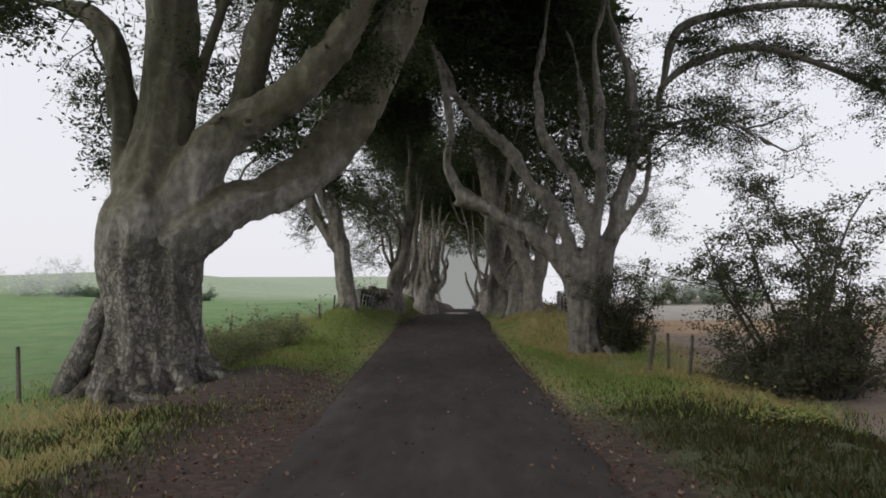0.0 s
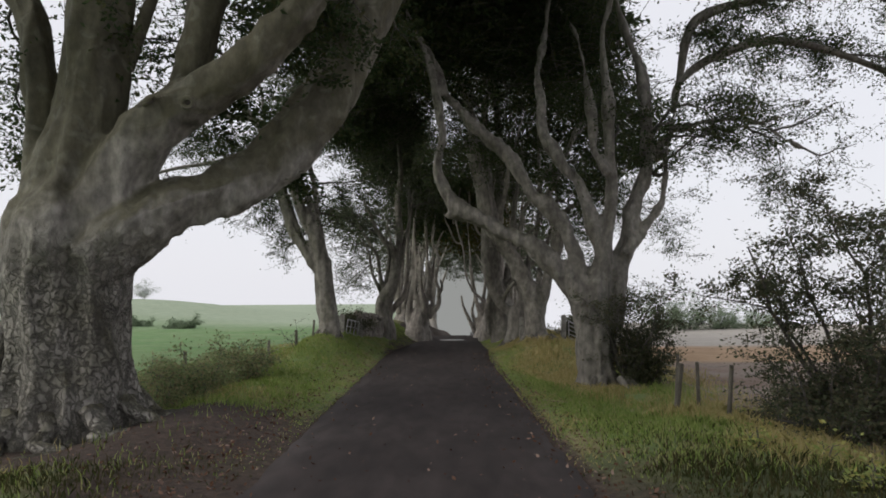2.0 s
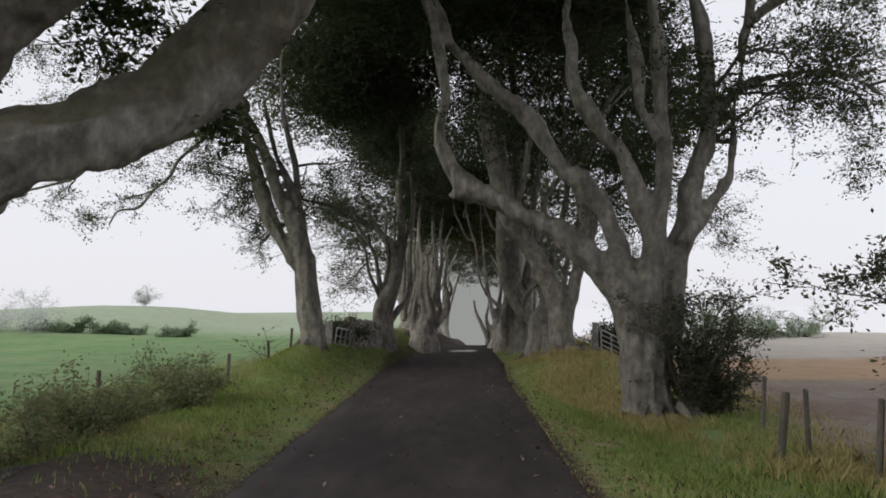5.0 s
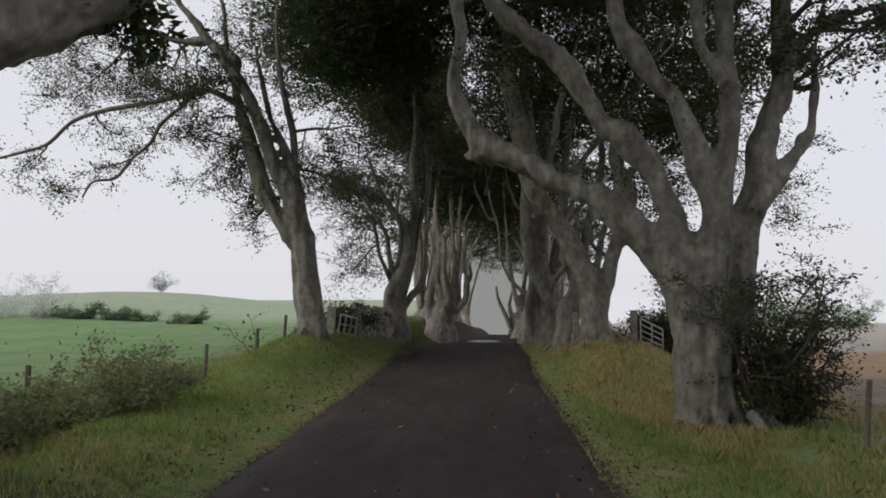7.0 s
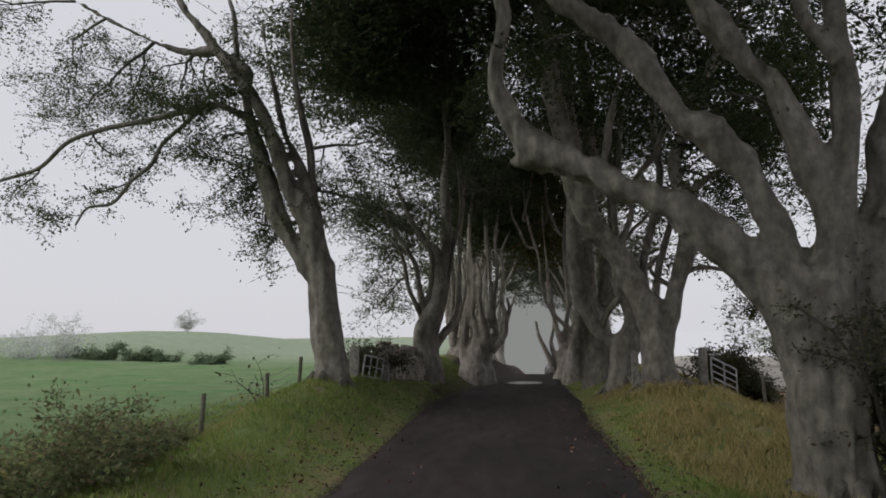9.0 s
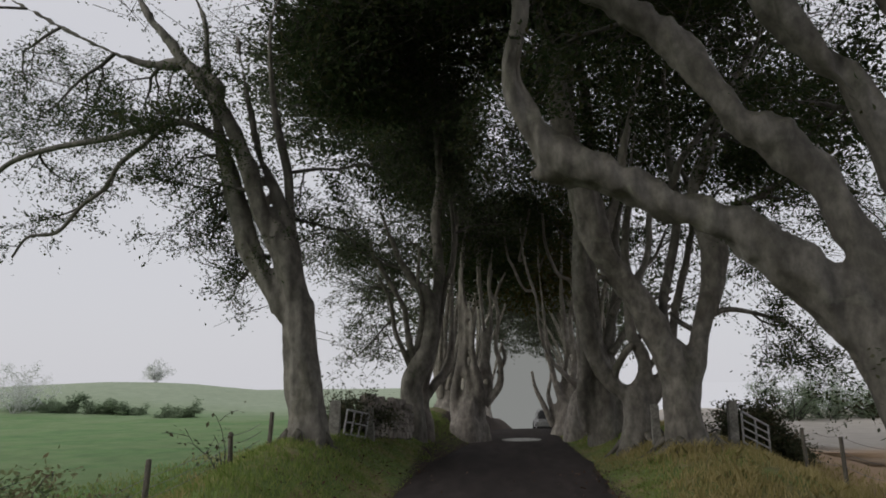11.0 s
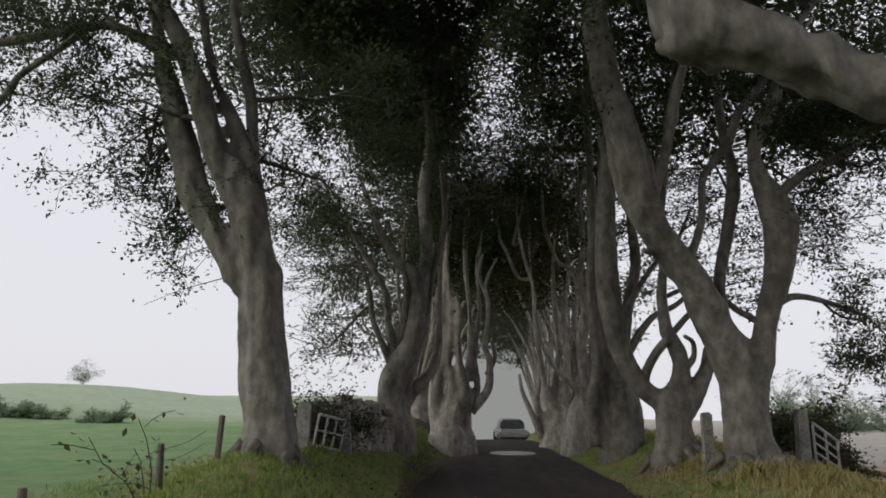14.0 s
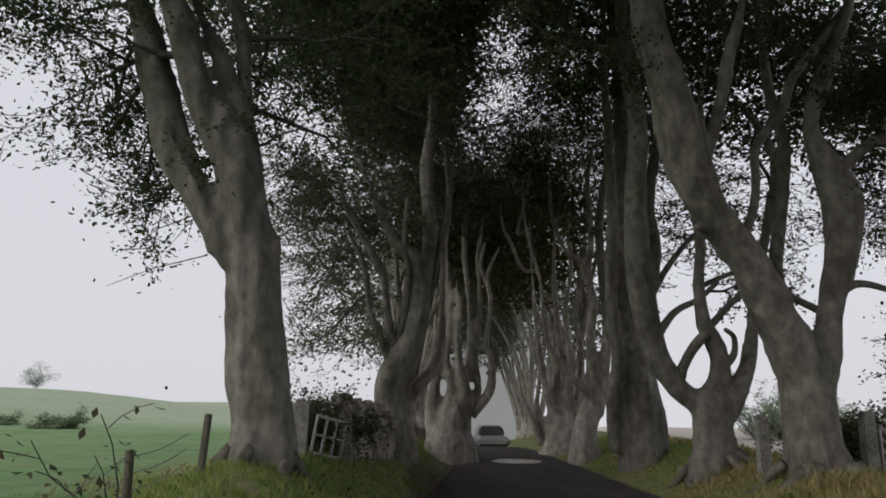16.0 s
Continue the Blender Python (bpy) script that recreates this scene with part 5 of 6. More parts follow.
overhead(5.6, -3.2, 1, 27, "grey beech whose leafy boughs hang over the verge")
overhead(-5.8, -2.6, -1, 28, "grey beech with low leafy boughs beside the lane")


def root(host, points, bark):
    v, f = tube(points, 12, 0.08, 0.14, 0.0, points[0][0])
    mesh_object("root", v, f, bark, host)


def roots(host, foot, count, girth, reach, bark, seed, start=0.0):
    """Surface roots that run out from the trunk's foot and sink into the ground."""
    rng = random.Random(seed)
    x, y = foot
    for k in range(count):
        ang = start + 2 * math.pi * (k + rng.uniform(-0.25, 0.25)) / count
        r0, pts = girth * rng.uniform(0.75, 1.0), []
        thick = girth * rng.uniform(0.13, 0.2)
        for q in range(6):
            u = q / 5
            d = r0 + u * reach * rng.uniform(0.8, 1.2)
            a = ang + u * rng.uniform(-0.35, 0.35)
            px, py = x + math.cos(a) * d, y + math.sin(a) * d
            lift = 0.42 * girth * (1 - u) ** 2.5
            pts.append((px, py, ground_z(px, py) + lift - 0.05 * u, thick * (1 - 0.75 * u)))
        root(host, pts, bark)


def knot(host, near, size):
    """A healed branch scar: a raised ring of bark round a dark disc for the shaded hollow, on the trunk of host."""
    skin = [o for o in host.children if o.name.startswith("trunk")][0]
    hit, at, normal, _ = skin.closest_point_on_mesh(near)
    turn = normal.to_track_quat("Z", "Y").to_matrix().to_4x4()
    ring = []
    for k in range(13):
        ang = 2 * math.pi * k / 12
        q = Matrix.Translation(at) @ turn @ Vector((math.cos(ang) * size, math.sin(ang) * size * 0.8, 0.01))
        ring.append((*q, size * 0.42))
    v, f = tube(ring, 8, size * 0.3, 0.15, 0.0, size, cap=False)
    k = mesh_object("knot", v, f, BARK_PLATES, host, True, "raised ring of a healed branch scar")
    # flattened near-black ball: the shade of a hole put in as colour
    bm = bmesh.new()
    bmesh.ops.create_uvsphere(bm, u_segments=14, v_segments=8, radius=size * 0.85)
    bmesh.ops.transform(bm, matrix=Matrix.Translation(at) @ turn @ Matrix.Diagonal((1, 0.8, 0.25, 1)), verts=bm.verts)
    part("hollow", bm, KNOT_SHADE, k, "dark disc standing for the shaded hollow of the scar")


knot(bpy.data.objects["beech_tree"], (-4.07, 11.0, 5.47), 0.095)
knot(bpy.data.objects["beech_tree"], (-3.44, 11.7, 4.52), 0.085)
BEECHES = [o for o in bpy.data.objects if o.name.startswith("beech_tree")]


def beech_at(x, y):
    return min(BEECHES, key=lambda o: (o.matrix_basis.translation.x - x) ** 2 + (o.matrix_basis.translation.y - y) ** 2)


roots(beech_at(-5.2, 12.6), (-5.2, 12.6), 11, 0.98, 0.75, BARK_PLATES, 61, 0.4)
root(beech_at(-5.2, 12.6), [(-5.85, 12.3, 1.5, 0.16), (-6.05, 12.2, 0.9, 0.2), (-6.3, 12.1, 0.3, 0.2), (-6.5, 12.0, -0.15, 0.16), (-6.75, 11.9, -0.4, 0.1)], BARK_PLATES)
roots(beech_at(4.0, 19.0), (4.05, 19.0), 9, 0.52, 0.6, BARK, 62, 0.2)
roots(beech_at(-3.3, 24.4), (-3.32, 24.4), 8, 0.36, 0.45, BARK, 63)
roots(beech_at(3.3, 25.8), (3.34, 25.8), 9, 0.44, 0.6, BARK, 64)
roots(beech_at(2.9, 27.8), (2.87, 27.8), 9, 0.42, 0.5, BARK, 65)
far = random.Random(8)
for i in range(5):
    for s in (-1, 1):
        y = 38.5 + i * 4.4 + s * 0.8
        x = road_mid(y) + s * far.uniform(2.5, 2.9)
        z = ground_z(x, y)
        spec = [("trunk", [(x, y, z, 0.44), (x + far.uniform(-0.1, 0.1), y, z + 0.5, 0.33), (x, y, z + 1.0, 0.27)])]
        stems = 8
        for k in range(stems):
            ang = 2 * math.pi * (k + far.random() * 0.6) / stems
            r = far.uniform(0.075, 0.14)
            px, py = x + math.cos(ang) * 0.24, y + math.sin(ang) * 0.24
            lean_x, lean_y = math.cos(ang) * 0.13, math.sin(ang) * 0.16
            pts = [(px, py, z + far.uniform(0.25, 0.7), r * 1.15)]
            for q in range(1, 8):
                lean_x += far.gauss(0, 0.075) - s * 0.008 * q
                px, py = px + lean_x, py + lean_y + far.gauss(0, 0.06)
                pts.append((px, py, z + 0.5 + q * 0.95, r * (1 - 0.075 * q)))
            spec.append(("limb", pts))
        m = road_mid(y)
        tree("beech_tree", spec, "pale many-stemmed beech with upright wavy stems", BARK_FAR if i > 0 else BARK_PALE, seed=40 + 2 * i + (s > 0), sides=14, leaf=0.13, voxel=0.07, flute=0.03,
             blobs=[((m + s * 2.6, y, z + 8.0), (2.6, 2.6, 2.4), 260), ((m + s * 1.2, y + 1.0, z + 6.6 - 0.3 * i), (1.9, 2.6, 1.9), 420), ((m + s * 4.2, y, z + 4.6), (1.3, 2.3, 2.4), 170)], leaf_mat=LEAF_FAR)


# Bushes
def bush(name, at, label, stems, reach, leaf, seed, mat, category="bush", per=4, group="", twig=TWIG, depth=2, droop=0.0, lean=(0, 0, 0), keep=(0.28, 0.48), stout=1.0):
    """Stems fanning from one foot, forked and leafy; reach: how far out and how high."""
    x, y = at
    g = ground_z(x, y)
    ob = empty(name, (x, y, g), label, category, group)
    leaves = Leaves(seed)
    t = Twigs(seed, leaves)
    rng = random.Random(seed)
    for k in range(stems):
        ang = 2 * math.pi * (k + rng.random() * 0.7) / stems
        out = rng.uniform(0.25, 1.0)
        way = Vector((math.cos(ang) * reach[0] * out + lean[0], math.sin(ang) * reach[1] * out + lean[1], reach[2] * rng.uniform(0.55, 1.0) + lean[2]))
        foot = (x + math.cos(ang) * reach[0] * 0.15, y + math.sin(ang) * reach[1] * 0.15, ground_z(x, y) - 0.06)
        t.grow(foot, way, way.length, (0.012 + 0.011 * way.length) * stout, depth, leaf, per, droop, 0.2, keep)
    tagged(mesh_object("branchwork", t.verts, t.faces, twig, ob), kind="stuff")
    tagged(leaves.build("foliage", mat, ob, droop=0.2), kind="stuff")
    return ob


bush("hawthorn_bush", (6.7, 13.3), "tall hawthorn bush with dark ragged foliage by the verge", 8, (1.6, 1.0, 4.5), 0.06, 201, LEAF_BUSH, per=4, depth=3, keep=(0.26, 0.42))
bush("hawthorn_bush", (5.6, 12.3), "low spreading hawthorn growth with dense dark leaves", 15, (1.0, 0.8, 1.4), 0.055, 202, LEAF_BUSH, per=4)
bush("hawthorn_bush", (6.7, 12.2), "low spreading hawthorn growth with dense dark leaves", 18, (1.4, 0.8, 1.9), 0.055, 203, LEAF_BUSH, per=4)
bush("ivy_growth", (4.5, 18.75), "dark ivy and suckers crowding the beech trunk", 15, (0.28, 0.25, 2.6), 0.055, 204, LEAF_BUSH, per=5, keep=(0.15, 0.26))
bush("ivy_growth", (4.9, 18.95), "dark ivy and suckers crowding the beech trunk", 12, (0.32, 0.26, 1.5), 0.055, 205, LEAF_BUSH, per=5, keep=(0.16, 0.3))
for k, (bx, by, h, w) in enumerate([(-4.5, 16.0, 0.6, 0.5), (-4.4, 17.2, 0.7, 0.6), (-4.2, 18.2, 0.75, 0.6), (-4.2, 19.3, 0.6, 0.5), (-4.1, 20.3, 0.5, 0.45), (-5.0, 16.8, 0.6, 0.6), (-3.7, 15.4, 0.7, 0.5), (-3.5, 17.4, 0.85, 0.5), (-4.0, 14.6, 0.6, 0.5), (-3.9, 18.0, 0.9, 0.6)]):
    bush("bramble_bush", (bx - 0.5, by), "straggling bramble with bare stems along the wire fence", 6, (w, w, h + 0.15), 0.056, 220 + k, BRAMBLE, stout=0.7, per=4, droop=0.15, group="brambles by the fence")
bush("briar_shoot", (-3.8, 21.9), "long arching briar shoots with few leaves", 3, (0.4, 0.2, 1.0), 0.06, 240, LEAF_BUSH, per=1, depth=1, droop=0.3, stout=0.45)
for k, (bx, by, h, w) in enumerate([(5.2, 28.2, 1.05, 0.55), (6.0, 28.8, 0.7, 0.5)]):
    bush("bramble_mound", (bx, by), "dense dark bramble mound beside the field gate", 26, (w, w, h), 0.07, 250 + k, LEAF_BUSH, per=4, group="bramble mounds")
for k, (bx, by, h, w) in enumerate([(15.0, 50.0, 2.3, 1.6), (17.2, 51.5, 1.8, 1.8), (19.6, 52.0, 1.5, 1.9), (22.5, 53.0, 1.2, 2.0)]):
    bush("hedge_bush", (bx, by), "dull rounded hedge bush beyond the field gate", 14, (w, w, h), 0.08, 260 + k, SCRUB, per=4, group="hedge bushes")
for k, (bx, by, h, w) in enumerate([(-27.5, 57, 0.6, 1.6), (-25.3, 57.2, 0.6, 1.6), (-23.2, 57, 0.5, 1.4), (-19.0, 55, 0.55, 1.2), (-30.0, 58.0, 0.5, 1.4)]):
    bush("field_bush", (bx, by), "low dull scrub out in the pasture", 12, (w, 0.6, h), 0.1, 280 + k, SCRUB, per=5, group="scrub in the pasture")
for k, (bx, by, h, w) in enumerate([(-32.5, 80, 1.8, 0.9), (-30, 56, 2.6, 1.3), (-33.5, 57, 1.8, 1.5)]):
    bush("distant_tree", (bx, by), "rounded tree out in the misty pasture, paled by haze in its colour", 10, (w, w, h), 0.11, 300 + k, HAZE_TREE, "tree", 2, "pasture trees", twig=HAZE_TWIG, stout=0.5, depth=2, keep=(0.35, 0.6))


for k, (bx, by) in enumerate([(3.9, 8.6), (4.5, 9.0), (5.0, 9.6), (4.2, 9.9), (5.4, 10.3), (3.7, 10.4)]):
    bush("verge_weed", (bx, by), "pale green weed with yellowing leaves in the grass", 6, (0.16, 0.16, 0.28), 0.05, 360 + k, WEED, "weed", 2, "weeds on the verge", depth=1)


# Fences, gates and wall
def post(at, height, radius, label, name="fence_post", mat=POST_WOOD, lean=(0, 0), square=False, group="fence posts"):
    x, y = at
    g = ground_z(x, y)
    bm = bmesh.new()
    n = 4 if square else 10
    bmesh.ops.create_cone(bm, cap_ends=True, segments=n, radius1=radius * 1.06, radius2=radius * 0.94, depth=height + 0.3)
    bmesh.ops.bevel(bm, geom=[e for e in bm.edges if e.calc_length() < radius * 2.2], offset=radius * 0.18, segments=2, affect="EDGES")
    rng = random.Random(int(x * 100 + y * 7))
    for v in bm.verts:
        v.co += Vector((rng.uniform(-1, 1), rng.uniform(-1, 1), rng.uniform(-1, 1))) * radius * 0.08
    ob = part(name, bm, mat, None)
    ob.matrix_basis = pose(x, y, g + height / 2 - 0.15, lean[0], lean[1], 45 if square else rng.uniform(0, 90))
    return tagged(ob, label, "post", group)


def wire(points, heights, name, label):
    """Strands strung from post to post, sagging a little."""
    ob = empty(name, (points[0][0], points[0][1], ground_z(*points[0])), label, "fence wire")
    for h in heights:
        pts = []
        for (x0, y0), (x1, y1) in zip(points, points[1:]):
            for k in range(4):
                u = k / 4
                g = (1 - u) * ground_z(x0, y0) + u * ground_z(x1, y1)
                pts.append((x0 + (x1 - x0) * u, y0 + (y1 - y0) * u, g + h - 0.05 * math.sin(math.pi * u), 0.0025))
        v, f = tube(pts, 4, 0.5, 0.0)
        mesh_object("strand", v, f, WIRE, ob)
    return ob


LEFT_FENCE = [(-8.2, 8.0), (-6.8, 11.4), (-6.0, 13.0), (-5.4, 14.9), (-5.15, 17.2), (-4.7, 19.0), (-4.3, 20.8), (-3.95, 22.6), (-3.6, 23.3)]
RIGHT_FENCE = [(4.7, 13.6), (4.85, 15.4), (5.05, 17.2), (5.3, 19.2), (5.35, 21.0), (5.3, 22.7), (5.3, 24.3), (5.3, 25.7)]
for p in LEFT_FENCE:
    post(p, 0.5 if p[1] > 22 else 0.66 if p[1] > 18 else 0.9, 0.036, "thin weathered wooden post of the wire fence", lean=(random.uniform(-4, 4), random.uniform(-4, 4)))
for p in RIGHT_FENCE:
    post(p, 0.85, 0.034, "thin weathered wooden post of the wire fence", lean=(random.uniform(-5, 5), random.uniform(-5, 5)))
post((4.35, 15.0), 0.85, 0.05, "short leaning wooden post in the long grass", lean=(5, 6))
wire(LEFT_FENCE, (0.2, 0.32, 0.44), "wire_fence", "thin grey wire strung between wooden posts")
wire(RIGHT_FENCE, (0.4, 0.62, 0.84), "wire_fence", "thin grey wire strung between wooden posts")
post((-3.08, 25.5), 0.62, 0.13, "squat square stone gate post", "gate_post", STONE, (0, 2), True, "gate posts")
post((-2.62, 26.6), 0.62, 0.12, "squat square stone gate post", "gate_post", STONE, (0, -3), True, "gate posts")
post((4.25, 26.2), 0.82, 0.11, "square stone gate post", "gate_post", STONE, (0, 2), True, "gate posts")
post((2.86, 26.3), 0.8, 0.1, "square stone gate post", "gate_post", STONE, (0, -2), True, "gate posts")


def field_gate(a, b, low, high, lean, label, rails, bars):
    """A tubular steel gate between two feet a and b."""
    (x0, y0), (x1, y1) = a, b
    g0, g1 = ground_z(x0, y0), ground_z(x1, y1)
    ob = empty("field_gate", (x0, y0, g0), label, "gate")

    def at(u, h):
        return (x0 + (x1 - x0) * u + lean * h, y0 + (y1 - y0) * u, g0 + (g1 - g0) * u + h)

    def rail(name, p, q, r):
        v, f = tube([(*p, r), (*[(i + j) / 2 for i, j in zip(p, q)], r), (*q, r)], 8, 0.2, 0.0)
        mesh_object(name, v, f, GALV, ob)

    for k in range(rails):
        h = low + (high - low) * k / (rails - 1)
        rail("rail", at(0, h), at(1, h), 0.022 if k in (0, rails - 1) else 0.016)
    for k in range(bars):
        rail("upright", at(k / (bars - 1), low), at(k / (bars - 1), high), 0.02)
    return ob


field_gate((-2.98, 25.8), (-2.68, 26.4), 0.02, 0.46, 0.16, "pale tubular steel gate, crooked, between stone posts", 3, 4)
field_gate((4.42, 26.2), (5.1, 26.8), 0.1, 0.66, 0.0, "grey tubular steel field gate beside the beech", 5, 3)

wall_rng = random.Random(31)
ruin = tagged(new("stone_wall"), "low ruined dry stone wall, dark and overgrown, behind the gate", "wall")
ruin.matrix_basis = Matrix.Translation((-2.5, 27.6, ground_z(-2.5, 27.6)))
STONE_MESHES = []
for k in range(6):
    bm = bmesh.new()
    bmesh.ops.create_cube(bm, size=1)
    bmesh.ops.bevel(bm, geom=bm.edges[:], offset=0.18, segments=1, affect="EDGES")
    for v in bm.verts:
        v.co += Vector([wall_rng.uniform(-0.09, 0.09) for _ in range(3)])
    me = bpy.data.meshes.new("stone")
    bm.to_mesh(me)
    bm.free()
    me.materials.append(BARK_DARK)
    STONE_MESHES.append(me)
for row in range(5):
    for k in range(9):
        for s in range(2):
            u = (k + 0.5 * (row % 2) + wall_rng.uniform(-0.1, 0.1)) / 9
            x, y = -2.75 + 0.55 * u + s * 0.16, 26.9 + 1.9 * u
            if row == 4 and wall_rng.random() < 0.5:
                continue
            st = new("stone", STONE_MESHES[wall_rng.randrange(6)])
            st.parent = ruin
            st.matrix_parent_inverse = ruin.matrix_basis.inverted()
            st.matrix_basis = pose(x, y, ground_z(x, y) + 0.06 + row * 0.15, wall_rng.uniform(-6, 6), wall_rng.uniform(-6, 6), 74 + wall_rng.uniform(-8, 8)) @ Matrix.Diagonal((0.25, 0.19, 0.17, 1))
bush("ivy_growth", (-2.75, 27.3), "ivy and scrub spilling over the ruined wall", 12, (0.3, 0.8, 0.6), 0.06, 330, LEAF_BUSH, per=3)
bush("ivy_growth", (-3.1, 26.3), "ivy and scrub spilling over the ruined wall", 10, (0.2, 0.25, 0.6), 0.05, 331, LEAF_BUSH, per=3)


# A dark car far down the avenue
def car(x, y, turn):
    g = road_z(y) + 0.004
    ob = empty("car", (x, y, g), "dark parked car with pale windscreen far down the lane", "car")

    def box(name, size, at, mat, bevel, taper=1.0, parent=None):
        bm = bmesh.new()
        bmesh.ops.create_cube(bm, size=1)
        for v in bm.verts:
            v.co = Vector((v.co.x * size[0] * (taper if v.co.z > 0 else 1), v.co.y * size[1] * (taper if v.co.z > 0 else 1), v.co.z * size[2])) + Vector(at) + Vector((x, y, g))
        bmesh.ops.bevel(bm, geom=bm.edges[:], offset=bevel, segments=3, affect="EDGES")
        return part(name, bm, mat, parent or ob)

    box("body", (1.76, 4.1, 0.62), (0, 0, 0.56), CAR_PAINT, 0.12, 0.96)
    cabin = box("cabin", (1.56, 2.3, 0.56), (0, 0.25, 1.12), CAR_PAINT, 0.12, 0.82)
    bm = bmesh.new()
    vs = [bm.verts.new(Vector(q) + Vector((x, y, g))) for q in [(-0.68, -0.905, 0.9), (0.68, -0.905, 0.9), (0.58, -0.72, 1.34), (-0.58, -0.72, 1.34)]]
    bm.faces.new(vs)
    bmesh.ops.solidify(bm, geom=bm.faces[:], thickness=0.03)
    part("windscreen", bm, CAR_GLASS, cabin)
    box("bumper", (1.7, 0.12, 0.22), (0, -2.07, 0.38), RUBBER, 0.04)
    box("headlight", (0.34, 0.06, 0.13), (-0.62, -2.05, 0.66), LAMP_GLASS, 0.02)
    box("headlight", (0.34, 0.06, 0.13), (0.62, -2.05, 0.66), LAMP_GLASS, 0.02)
    for sx in (-0.8, 0.8):
        for sy in (-1.3, 1.3):
            bm = bmesh.new()
            bmesh.ops.create_cone(bm, cap_ends=True, segments=20, radius1=0.31, radius2=0.31, depth=0.2)
            bmesh.ops.transform(bm, matrix=pose(x + sx, y + sy, g + 0.31, 0, 90, 0), verts=bm.verts)
            part("wheel", bm, RUBBER, ob)


car(3.3, 58.0, 0)

# Glowing flat sheets for the misty distance closing the view: beyond the avenue and past the right-hand field
def screen(name, a, b, low, high, mat, label):
    tagged(mesh_object(name, [(*a, low), (*b, low), (*b, high), (*a, high)], [(0, 1, 2, 3)], mat, None, False), label, "backdrop", kind="structure")


screen("backdrop", (-1.0, 68.0), (7.8, 68.0), -4.0, 8.0, AVENUE_MIST_GLOW, "glowing sheet in place of grey mist at the far end of the avenue")
screen("backdrop", (9.0, 72.0), (70.0, 40.0), -3.0, 1.7, MIST_GLOW, "glowing sheet in place of pale mist, closing off the ploughed field")
screen("backdrop", (70.0, 40.0), (90.0, -60.0), -3.0, 1.7, MIST_GLOW, "glowing sheet in place of pale mist, closing off the ploughed field")

# Wet patch where the lane crests; its bright reflection is painted as a pale colour
verts, faces = [], []
for j in range(13):
    y = 31.8 + j * 0.1
    w = 0.55 * math.sin(math.pi * (j + 0.6) / 13.2) ** 0.5
    for s in (-1, -0.4, 0.4, 1):
        x = road_mid(y) + 0.1 + s * w * (1 + 0.2 * noise.noise((s * 3, y * 2, 0)))
        q = (x - road_mid(y)) / road_half(y)
        verts.append((x, y, road_z(y) + 0.03 * (1 - q * q) + 0.008))
for j in range(12):
    for i in range(3):
        faces.append((j * 4 + i, j * 4 + i + 1, j * 4 + i + 5, j * 4 + i + 4))
tagged(mesh_object("puddle", verts, faces, WET_SHEEN), "rainwater on the lane, its bright reflection put in as pale colour", "puddle", kind="structure")


# Grass and fallen leaves
def blades(name, places, heights, mat, label, seed, width=0.0065):
    rng = np.random.default_rng(seed)
    base = np.array(places)
    n = len(base)
    h = np.array(heights)[:, None]
    ang = rng.uniform(0, 2 * np.pi, n)
    side = np.stack([np.cos(ang), np.sin(ang), 0 * ang], 1) * width * (0.6 + 0.8 * rng.random((n, 1)))
    bend = np.stack([rng.normal(0, 0.42, n), rng.normal(0, 0.42, n), np.ones(n)], 1) * h
    mid = base + bend * np.array([0.3, 0.3, 0.6])
    v = np.stack([base - side, base + side, mid + side * 0.7, base + bend, mid - side * 0.7], 1).reshape(-1, 3)
    me = bpy.data.meshes.new(name)
    me.vertices.add(5 * n)
    me.vertices.foreach_set("co", v.ravel())
    me.loops.add(5 * n)
    me.loops.foreach_set("vertex_index", np.arange(5 * n, dtype=np.int32))
    me.polygons.add(n)
    me.polygons.foreach_set("loop_start", np.arange(0, 5 * n, 5, dtype=np.int32))
    me.update(calc_edges=True)
    me.materials.append(mat)
    return tagged(new(name, me), label, "grass", kind="stuff")


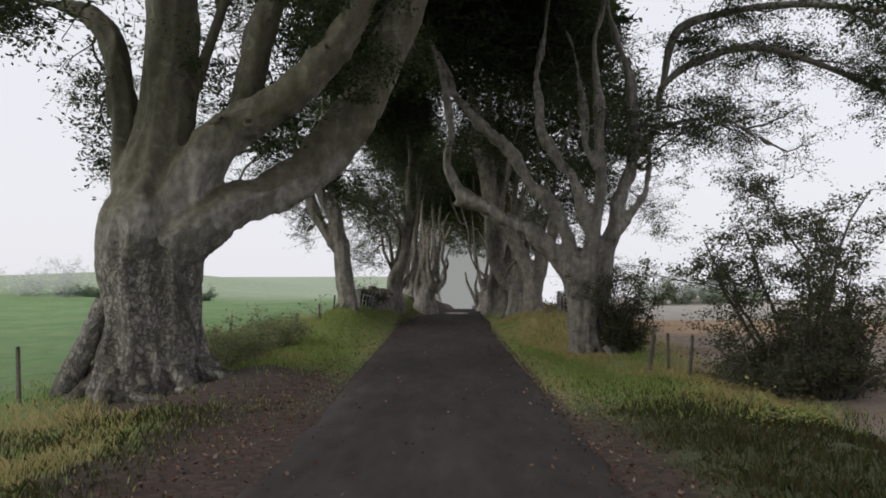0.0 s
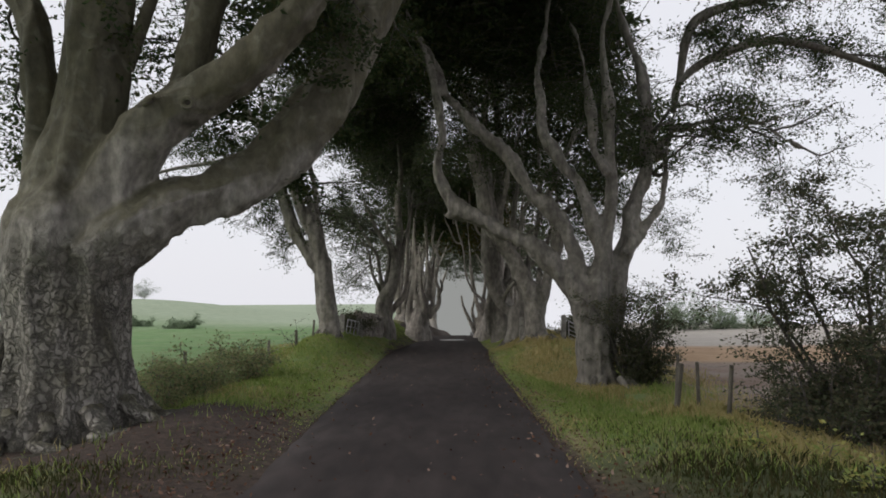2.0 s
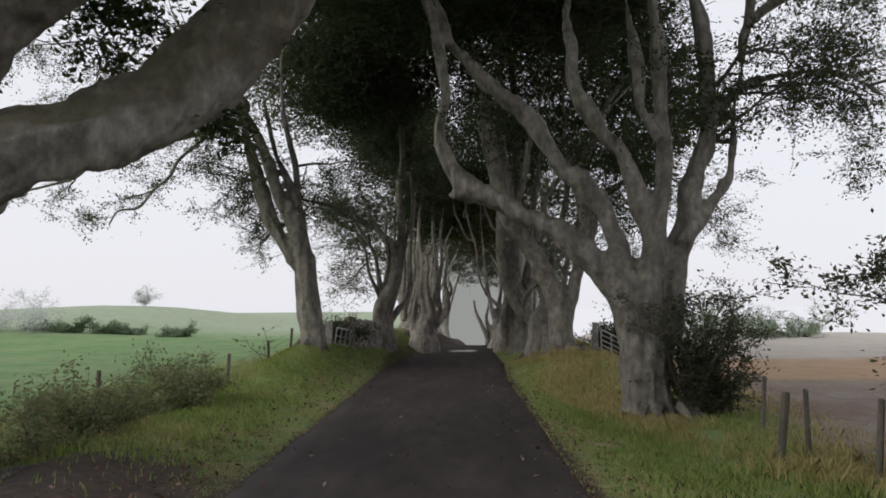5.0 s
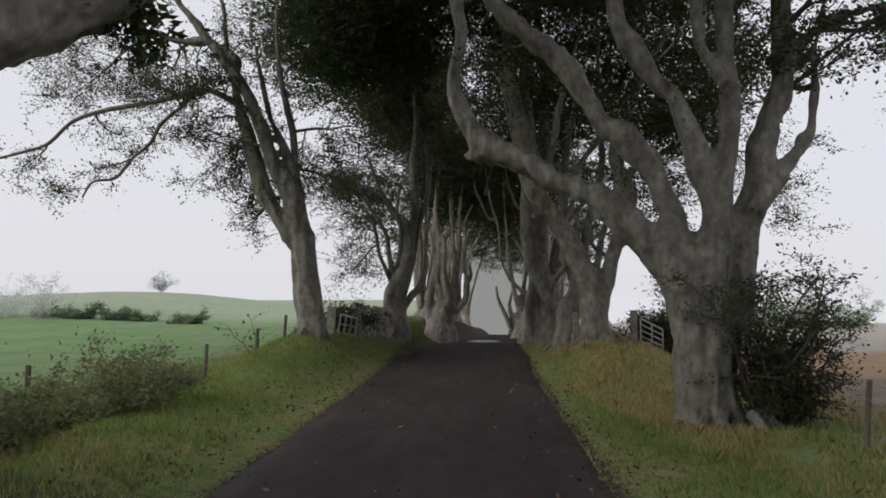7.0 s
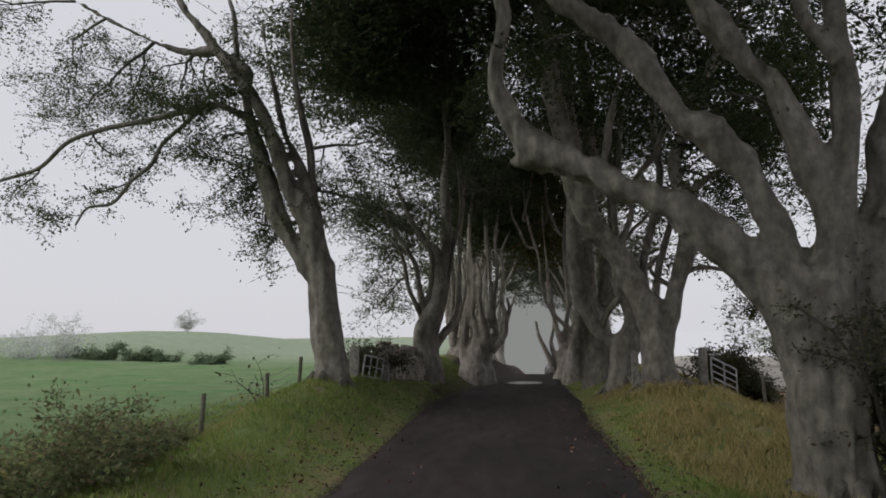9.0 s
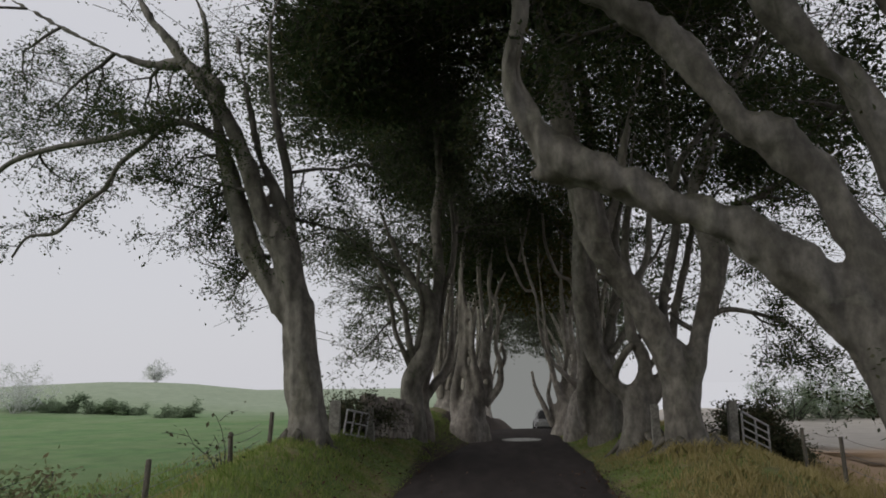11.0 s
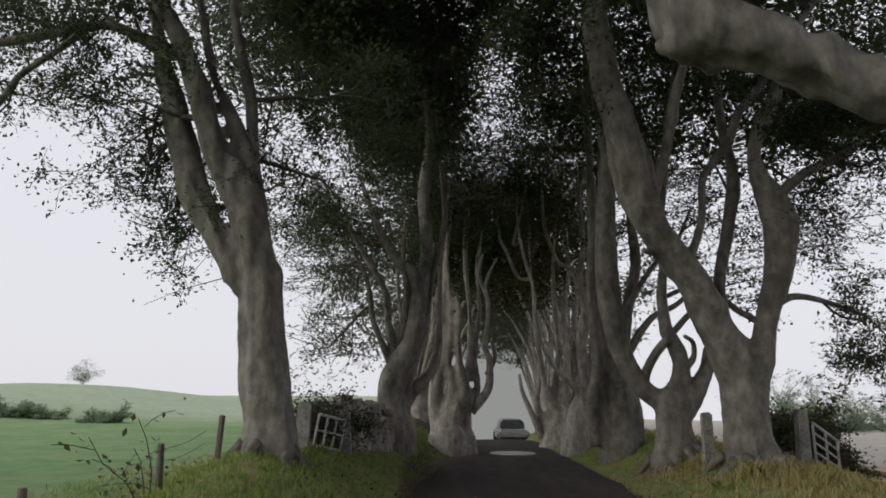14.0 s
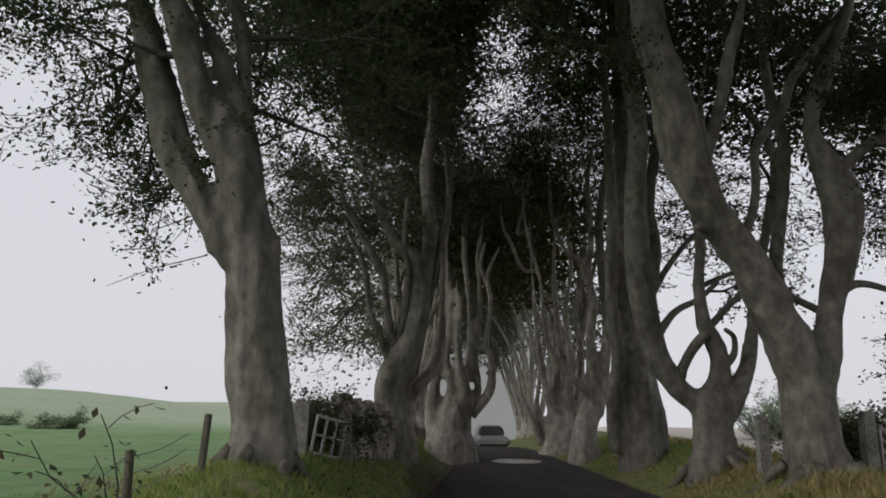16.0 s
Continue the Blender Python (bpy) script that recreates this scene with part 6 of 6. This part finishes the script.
rng = random.Random(77)
green, green_h, dry, dry_h, dull_at, dull_h = [], [], [], [], [], []
for k in range(210000):
    left = rng.random() < 0.5
    y = -3.0 + 37.0 * rng.random() ** 0.95 + rng.uniform(-1, 1)
    d = rng.random() ** 1.3 * (5.2 if left else 4.2 + 0.4 * smooth(17, 21, y)) * rng.uniform(0.75, 1.25)
    if y < 6 and rng.random() > smooth(-5, 6, y):
        continue
    x = road_mid(y) + (-1 if left else 1) * (road_half(y) + 0.02 + d)
    worn = (1 - smooth(8, 15, y)) * (1 - (smooth(0.6, 2.0, d) if left else smooth(0.3, 0.95, d)))
    worn = max(worn, 1.0 * (1 - smooth(1.5, 2.6, math.hypot(x + 3.7, y - 11.9))))
    if rng.random() < worn * 0.96 or (d < 0.12 and rng.random() < 0.6):
        continue
    tuft = noise.noise((x * 1.1, y * 1.1, 3.0)) + 0.6 * noise.noise((x * 2.7, y * 2.7, 8.0))
    patch = noise.noise((x * 0.5, y * 0.35, 20.0))
    if tuft < -0.6:
        continue
    z = ground_z(x, y) - 0.01
    h = (0.03 + 0.06 * smooth(0.0, 1.4, d)) * (0.8 + 1.3 * max(0, tuft)) * rng.uniform(0.6, 1.4)
    if patch + rng.uniform(-0.25, 0.25) + 0.14 * smooth(1.2, 2.4, d) + (-0.4 * (1 - smooth(1.4, 2.4, d)) * smooth(8, 12, y) if left else (0.22 * smooth(11, 15, y) * smooth(1.0, 2.0, d) + 0.6 * smooth(19, 23, y) * smooth(1.9, 2.6, d)) - 0.6 * (1 - smooth(8, 11, y))) > 0.3:
        dry.append((x, y, z))
        dry_h.append(h * 1.45)
    # worn blades on the left; on the near right their dark tint is shade
    elif rng.random() < (0.85 if left else 0.35 + 0.65 * (1 - smooth(8, 12, y))) * (1 - (smooth(9, 13, y) if left else smooth(9, 15, y))):
        dull_at.append((x, y, z))
        dull_h.append(h)
    else:
        green.append((x, y, z))
        green_h.append(h)
blades("verge_grass", green, green_h, GRASS_BLADE, "short green grass on both verges of the lane", 1)
blades("dry_grass", dry, dry_h, DRY_BLADE, "tussocks of straw-coloured long grass on the banks", 2)
blades("worn_shade_grass", dull_at, dull_h, WORN_SHADE_BLADE, "dull trodden grass on the verge by the big beech, its dark tint partly shade", 4)
litter = Leaves(9)
spots = []
for k in range(4200):
    left = rng.random() < 0.55
    y = 2.0 + 24 * rng.random() ** 1.7
    d = rng.gauss(0.3 if not left else 0.6, 0.35) if rng.random() < 0.93 else rng.uniform(-1.6, 0)
    x = road_mid(y) + (-1 if left else 1) * (road_half(y) + d)
    z = max(ground_z(x, y), road_z(y) + 0.03 * (1 - min(1.0, (d + road_half(y)) / road_half(y)) ** 2) if d < 0 else -9)
    spots.append((x, y, z + 0.022))
for k in range(160):
    x, y = rng.gauss(-3.2, 0.7), rng.gauss(11.0, 0.9)
    if x < -2.0:
        spots.append((x, y, ground_z(x, y) + 0.02))
litter.at.append(np.array(spots))
litter.size.append(np.array([rng.uniform(0.03, 0.07) for _ in spots]))
tagged(litter.build("fallen_leaves", LITTER, None, droop=0.0), "scattered brown fallen leaves along the lane edges", "leaf litter", kind="stuff")
